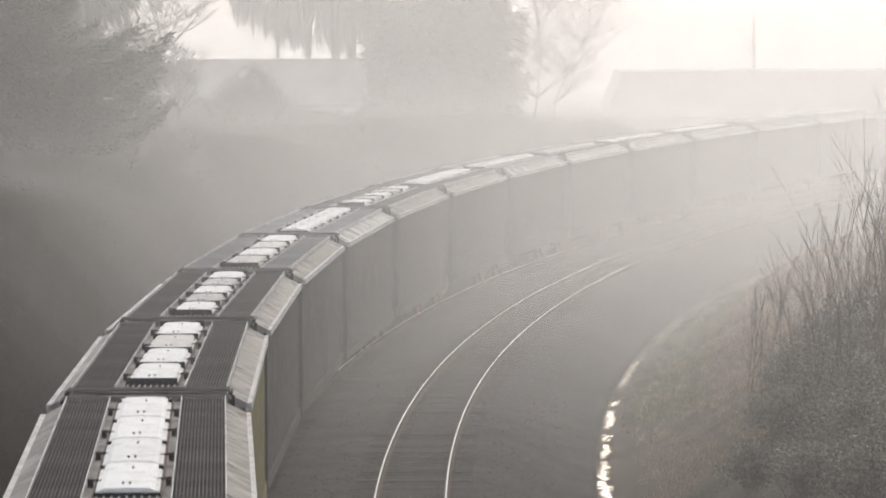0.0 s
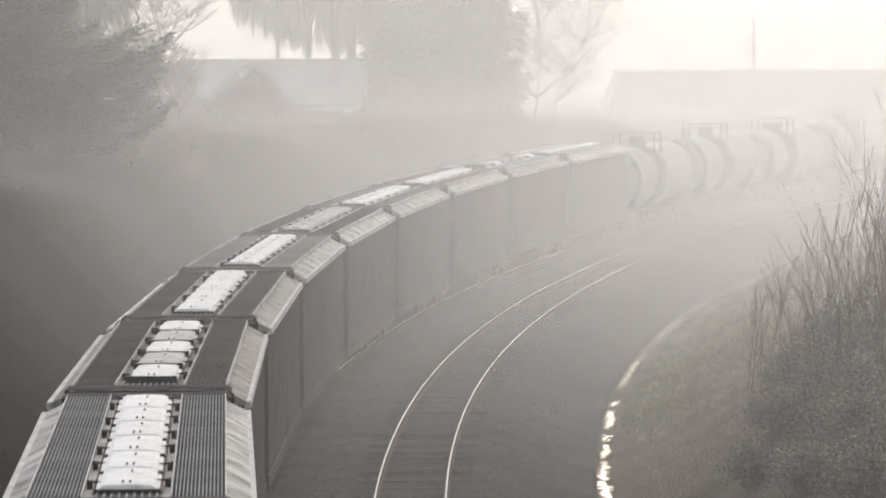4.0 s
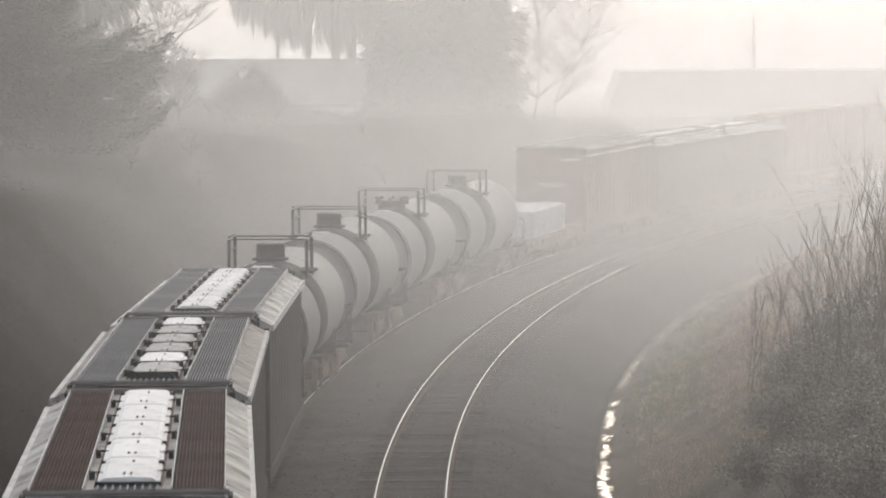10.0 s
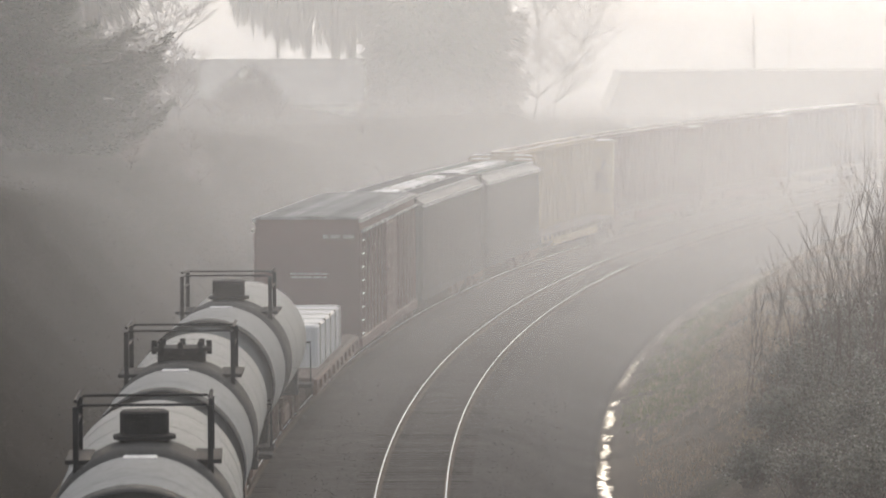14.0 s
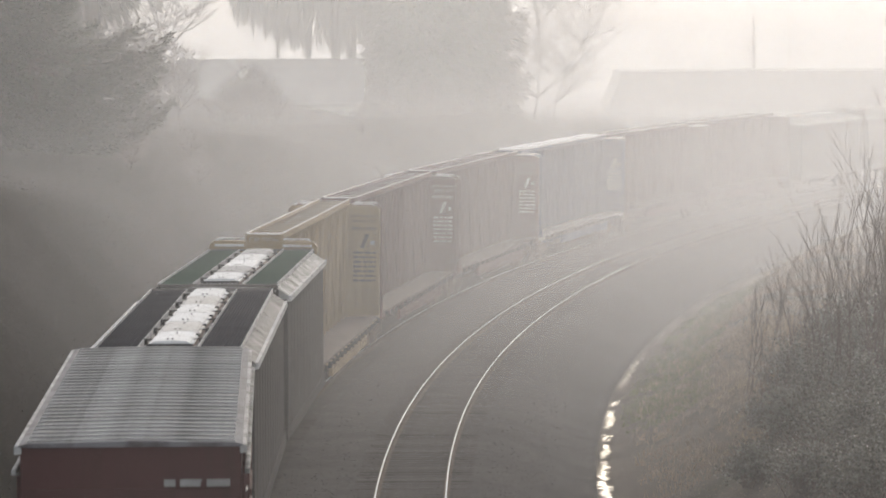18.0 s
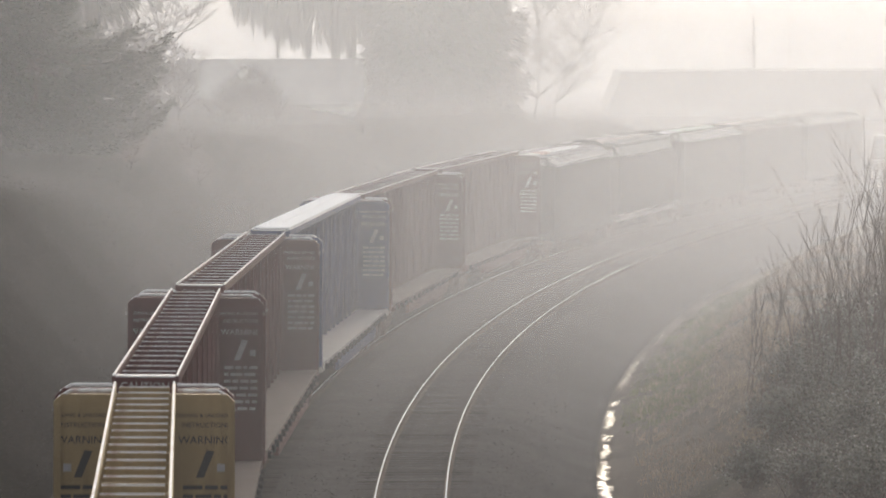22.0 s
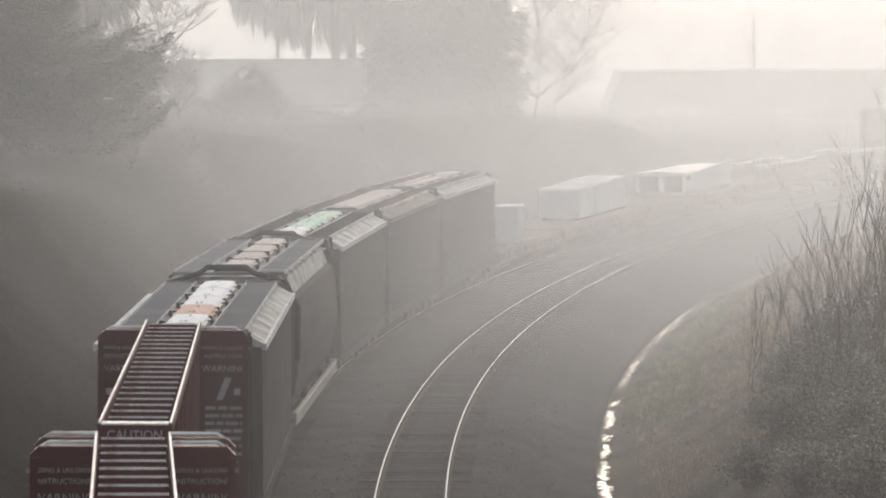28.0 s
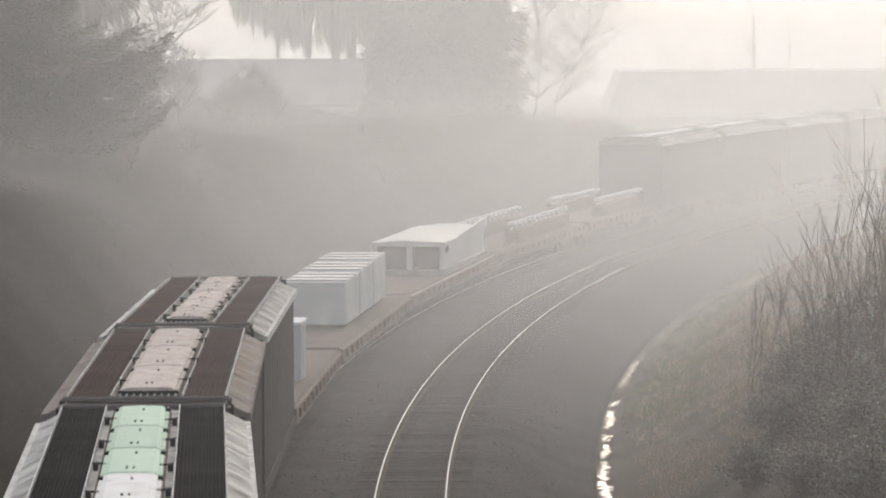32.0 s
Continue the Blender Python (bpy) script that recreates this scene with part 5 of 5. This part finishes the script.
# the misty stand of tall trees with hanging boughs, and the dense ones beside it
for px, depth, hgt, low, rad, seed, stem in ((-0.24, 268, 34, 6.4, 5.0, 21, 0.30), (-0.205, 274, 36, 6.6, 4.9, 22, 0.35), (-0.37, 280, 34, 6.2, 2.9, 26, 0.11), (-0.30, 284, 33, 6.0, 3.1, 29, 0.13)):
    x, y = planted(px, depth)
    conifer("tall pale conifer with hanging boughs fading into the fog", x, y, hgt, [(low, rad * 0.6), (low + 1.5, rad), (low + 6, rad), (hgt - 0.4, 0.3)], 105, seed, stem, 0.7, 0.0, 0.93, 24, 0.4)
for px, depth, hgt, rad, seed in ((-0.045, 262, 33, 3.6, 23), (0.06, 264, 30, 3.5, 24), (0.015, 270, 32, 3.9, 25), (-0.12, 264, 9.2, 2.6, 27)):
    x, y = planted(px, depth)
    conifer("tall dense conifer fading into the fog", x, y, hgt, [(0.3, rad * 1.05), (hgt * 0.2, rad * 0.9), (hgt - 0.4, 0.15)], int(90 + hgt * 10), seed, 0.25, 0.45, 0.05, 0.35, 40, 1.0)
BARE = "leafless tree with fine branching crown in the fog"
for px, depth, hgt, seed in ((-0.72, 225, 10, 31), (-0.63, 232, 11, 32), (-0.79, 238, 10, 40), (-0.65, 214, 6.5, 43), (-0.60, 222, 5.5, 44), (0.20, 286, 17, 34), (0.245, 296, 16, 35)):
    x = seen_at(px, depth)
    bare_tree("bare_tree", BARE, (x, depth, ground_at(x, depth) - 0.2), hgt, seed, 0.75, 26, 0.085, mat=BARK, twigs=3, thin=0.021)
for px, depth, hgt, seed in ((-0.50, 218, 3.6, 36), (-0.43, 222, 4.2, 37), (-0.37, 224, 3.4, 39), (-0.46, 228, 3.8, 41), (-0.40, 232, 3.0, 42)):
    x = seen_at(px, depth)
    bare_tree("bare_tree", "small leafless fruit tree with a spreading crown in the fog", (x, depth, ground_at(x, depth) - 0.2), hgt, seed, 0.8, 22, 0.07, mat=BARK, twigs=3, thin=0.018)
for i in range(34):
    r = random.Random(100 + i)
    s, a = 60 + i * 6.5, -12 - r.uniform(0, 12)
    x, y, _ = on_line(s, a)
    bare_tree("brush_clump", "tangled leafless brush on the dark bank", (x, y, ground_at(x, y) - 0.1), r.uniform(1.4, 2.6), 200 + i, 0.85, 12, 0.025, category="brush", parent_group="brush on the bank")


def house(label, x, y, wide, deep, eaves, ridge, z, turn=0.0):
    h = thing("house", label, "house")
    h.matrix_basis = pose(x, y, z, 0, 0, turn)
    part("wall", Shape().extrude([(-wide / 2, -1), (-wide / 2, eaves), (wide / 2, eaves), (wide / 2, -1)], -deep / 2, deep / 2), WALL_PALE, h)
    part("gable", Shape().add([(-wide / 2, -deep / 2, eaves), (-wide / 2, deep / 2, eaves), (-wide / 2, 0, ridge), (wide / 2, -deep / 2, eaves), (wide / 2, deep / 2, eaves), (wide / 2, 0, ridge)], [(0, 1, 2), (3, 5, 4), (0, 2, 5, 3), (1, 4, 5, 2), (0, 3, 4, 1)]), WALL_PALE, h)
    for s in (-1, 1):
        d = deep / 2 + 0.5
        zz = eaves - 0.5 * (ridge - eaves) / (deep / 2)
        part("roof", Shape().add([(-wide / 2 - 0.4, s * d, zz + 0.03), (wide / 2 + 0.4, s * d, zz + 0.03), (wide / 2 + 0.4, 0, ridge + 0.03), (-wide / 2 - 0.4, 0, ridge + 0.03), (-wide / 2 - 0.4, s * d, zz + 0.2), (wide / 2 + 0.4, s * d, zz + 0.2), (wide / 2 + 0.4, 0, ridge + 0.2), (-wide / 2 - 0.4, 0, ridge + 0.2)], [(0, 1, 2, 3), (4, 5, 6, 7), (0, 1, 5, 4), (2, 3, 7, 6), (0, 3, 7, 4), (1, 2, 6, 5)]), ROOF_SHINGLE, h)
    gx0, gw, gd = -wide * 0.13, 1.9, deep / 2 + 1.6  # the front gable
    part("gable_wing", Shape().extrude([(gx0 - gw, -1), (gx0 - gw, eaves), (gx0, ridge - 0.25), (gx0 + gw, eaves), (gx0 + gw, -1)], -gd, -deep / 2 + 2.0), WALL_PALE, h, "pale front gable")
    for s in (-1, 1):
        part("gable_roof", Shape().extrude([(gx0, ridge - 0.22), (gx0, ridge - 0.05), (gx0 + s * (gw + 0.4), eaves - 0.35), (gx0 + s * (gw + 0.4), eaves - 0.52)], -gd - 0.4, -deep / 2 + 2.0), ROOF_SHINGLE, h, "sloping roof of the front gable")
    for i in range(3):
        wx = (-0.32 + 0.32 * i) * wide
        w = part("window", Shape().box(wx - 0.55, wx + 0.55, -deep / 2 - 0.05, -deep / 2 - 0.003, 0.9, 2.2), HATCH_WHITE, h)
        part("pane", Shape().box(wx - 0.47, wx + 0.47, -deep / 2 - 0.06, -deep / 2 - 0.052, 0.98, 2.12), GLASS_DARK, w)
    return h


house("low pale house with a grey roof and front gable", seen_at(-0.385, 262), 262, 9.8, 8, 4.6, 6.8, 0.7)


def warehouse(x0, x1, y, top, deep):
    """A long flat-roofed building: a pale lower wall, dark cladding above, dock doors."""
    h = thing("warehouse", "long low dark warehouse with a paler lower wall", "warehouse")
    h.matrix_basis = pose(x0, y, 0.4)
    w = x1 - x0
    part("lower_wall", Shape().box(0, w, 0, deep, -1, top * 0.5), WALL_PALE, h)
    part("upper_wall", Shape().add([(-0.1, -0.15, top * 0.5), (w, -0.15, top * 0.5), (w, -0.15, top), (1.0, -0.15, top), (-0.1, deep, top * 0.5), (w, deep, top * 0.5), (w, deep, top), (1.0, deep, top)], [(0, 1, 2, 3), (4, 7, 6, 5), (0, 3, 7, 4), (1, 5, 6, 2), (3, 2, 6, 7), (0, 4, 5, 1)]), WALL_DARK, h)
    part("coping", Shape().box(0.9, w, -0.25, deep + 0.1, top + 0.004, top + 0.16), ROOF_SHINGLE, h)
    for i in range(int(w / 6)):
        d = part("dock_door", Shape().box(3 + i * 6, 6 + i * 6, -0.06, -0.004, -0.4, top * 0.5 - 0.3), WALL_DARK, h)
    return h


warehouse(seen_at(0.375, 350), seen_at(0.375, 350) + 60, 350, 5.2, 16)


def pole(x, y, height, arms, transformer=False, z=0.5):
    p = thing("utility_pole", "wooden utility pole with a crossarm in the fog", "utility pole", "utility poles")
    part("shaft", Shape().tube([(x, y, z - 0.5), (x, y, z + height)], 0.17, 8, 0.7), POLE_WOOD, p)
    for i in range(arms):
        zz = z + height - 0.5 - 1.0 * i
        arm = part("crossarm", Shape().box(x - 0.95, x + 0.95, y - 0.06, y + 0.06, zz - 0.05, zz + 0.05), POLE_WOOD, p)
        for dx in (-0.85, -0.4, 0.4, 0.85):
            part("insulator", Shape().lathe([(0.01, 0), (0.06, 0.02), (0.05, 0.1), (0.07, 0.13), (0.01, 0.2)], 8, "z", (x + dx, y, zz + 0.07)), WALL_DARK, arm)
    if transformer:
        part("transformer", Shape().lathe([(0.01, 0), (0.26, 0.02), (0.26, 0.85), (0.2, 0.95), (0.01, 0.97)], 14, "z", (x - 0.42, y, z + height - 2.9)), WALL_DARK, p)
    return x, y, z + height - 0.4


tops = []
for px, depth, hgt, arms, tr in ((0.484, 415, 9.35, 1, False), (0.513, 440, 9.6, 0, False), (0.703, 362, 9.35, 1, True), (0.782, 410, 9.5, 1, False), (0.92, 440, 9.6, 0, False), (1.15, 410, 9.4, 1, False)):
    tops.append(pole(seen_at(px, depth), depth, hgt, arms, tr))
for i, (a, b) in enumerate(zip(tops[:-1], tops[1:])):
    sh = Shape()
    for dx in (-0.85, 0.85):
        sh.tube([(a[0] + dx + (b[0] - a[0]) * u, a[1] + (b[1] - a[1]) * u, a[2] + (b[2] - a[2]) * u - 1.2 * u * (1 - u)) for u in np.linspace(0, 1, 9)], 0.014, 3)
    tagged(part("overhead_wires", raw_mesh("overhead_wires", sh.v, sh.f, BLACK_IRON), None), "thin sagging wires between the poles", "wire", "overhead wires")

motions()
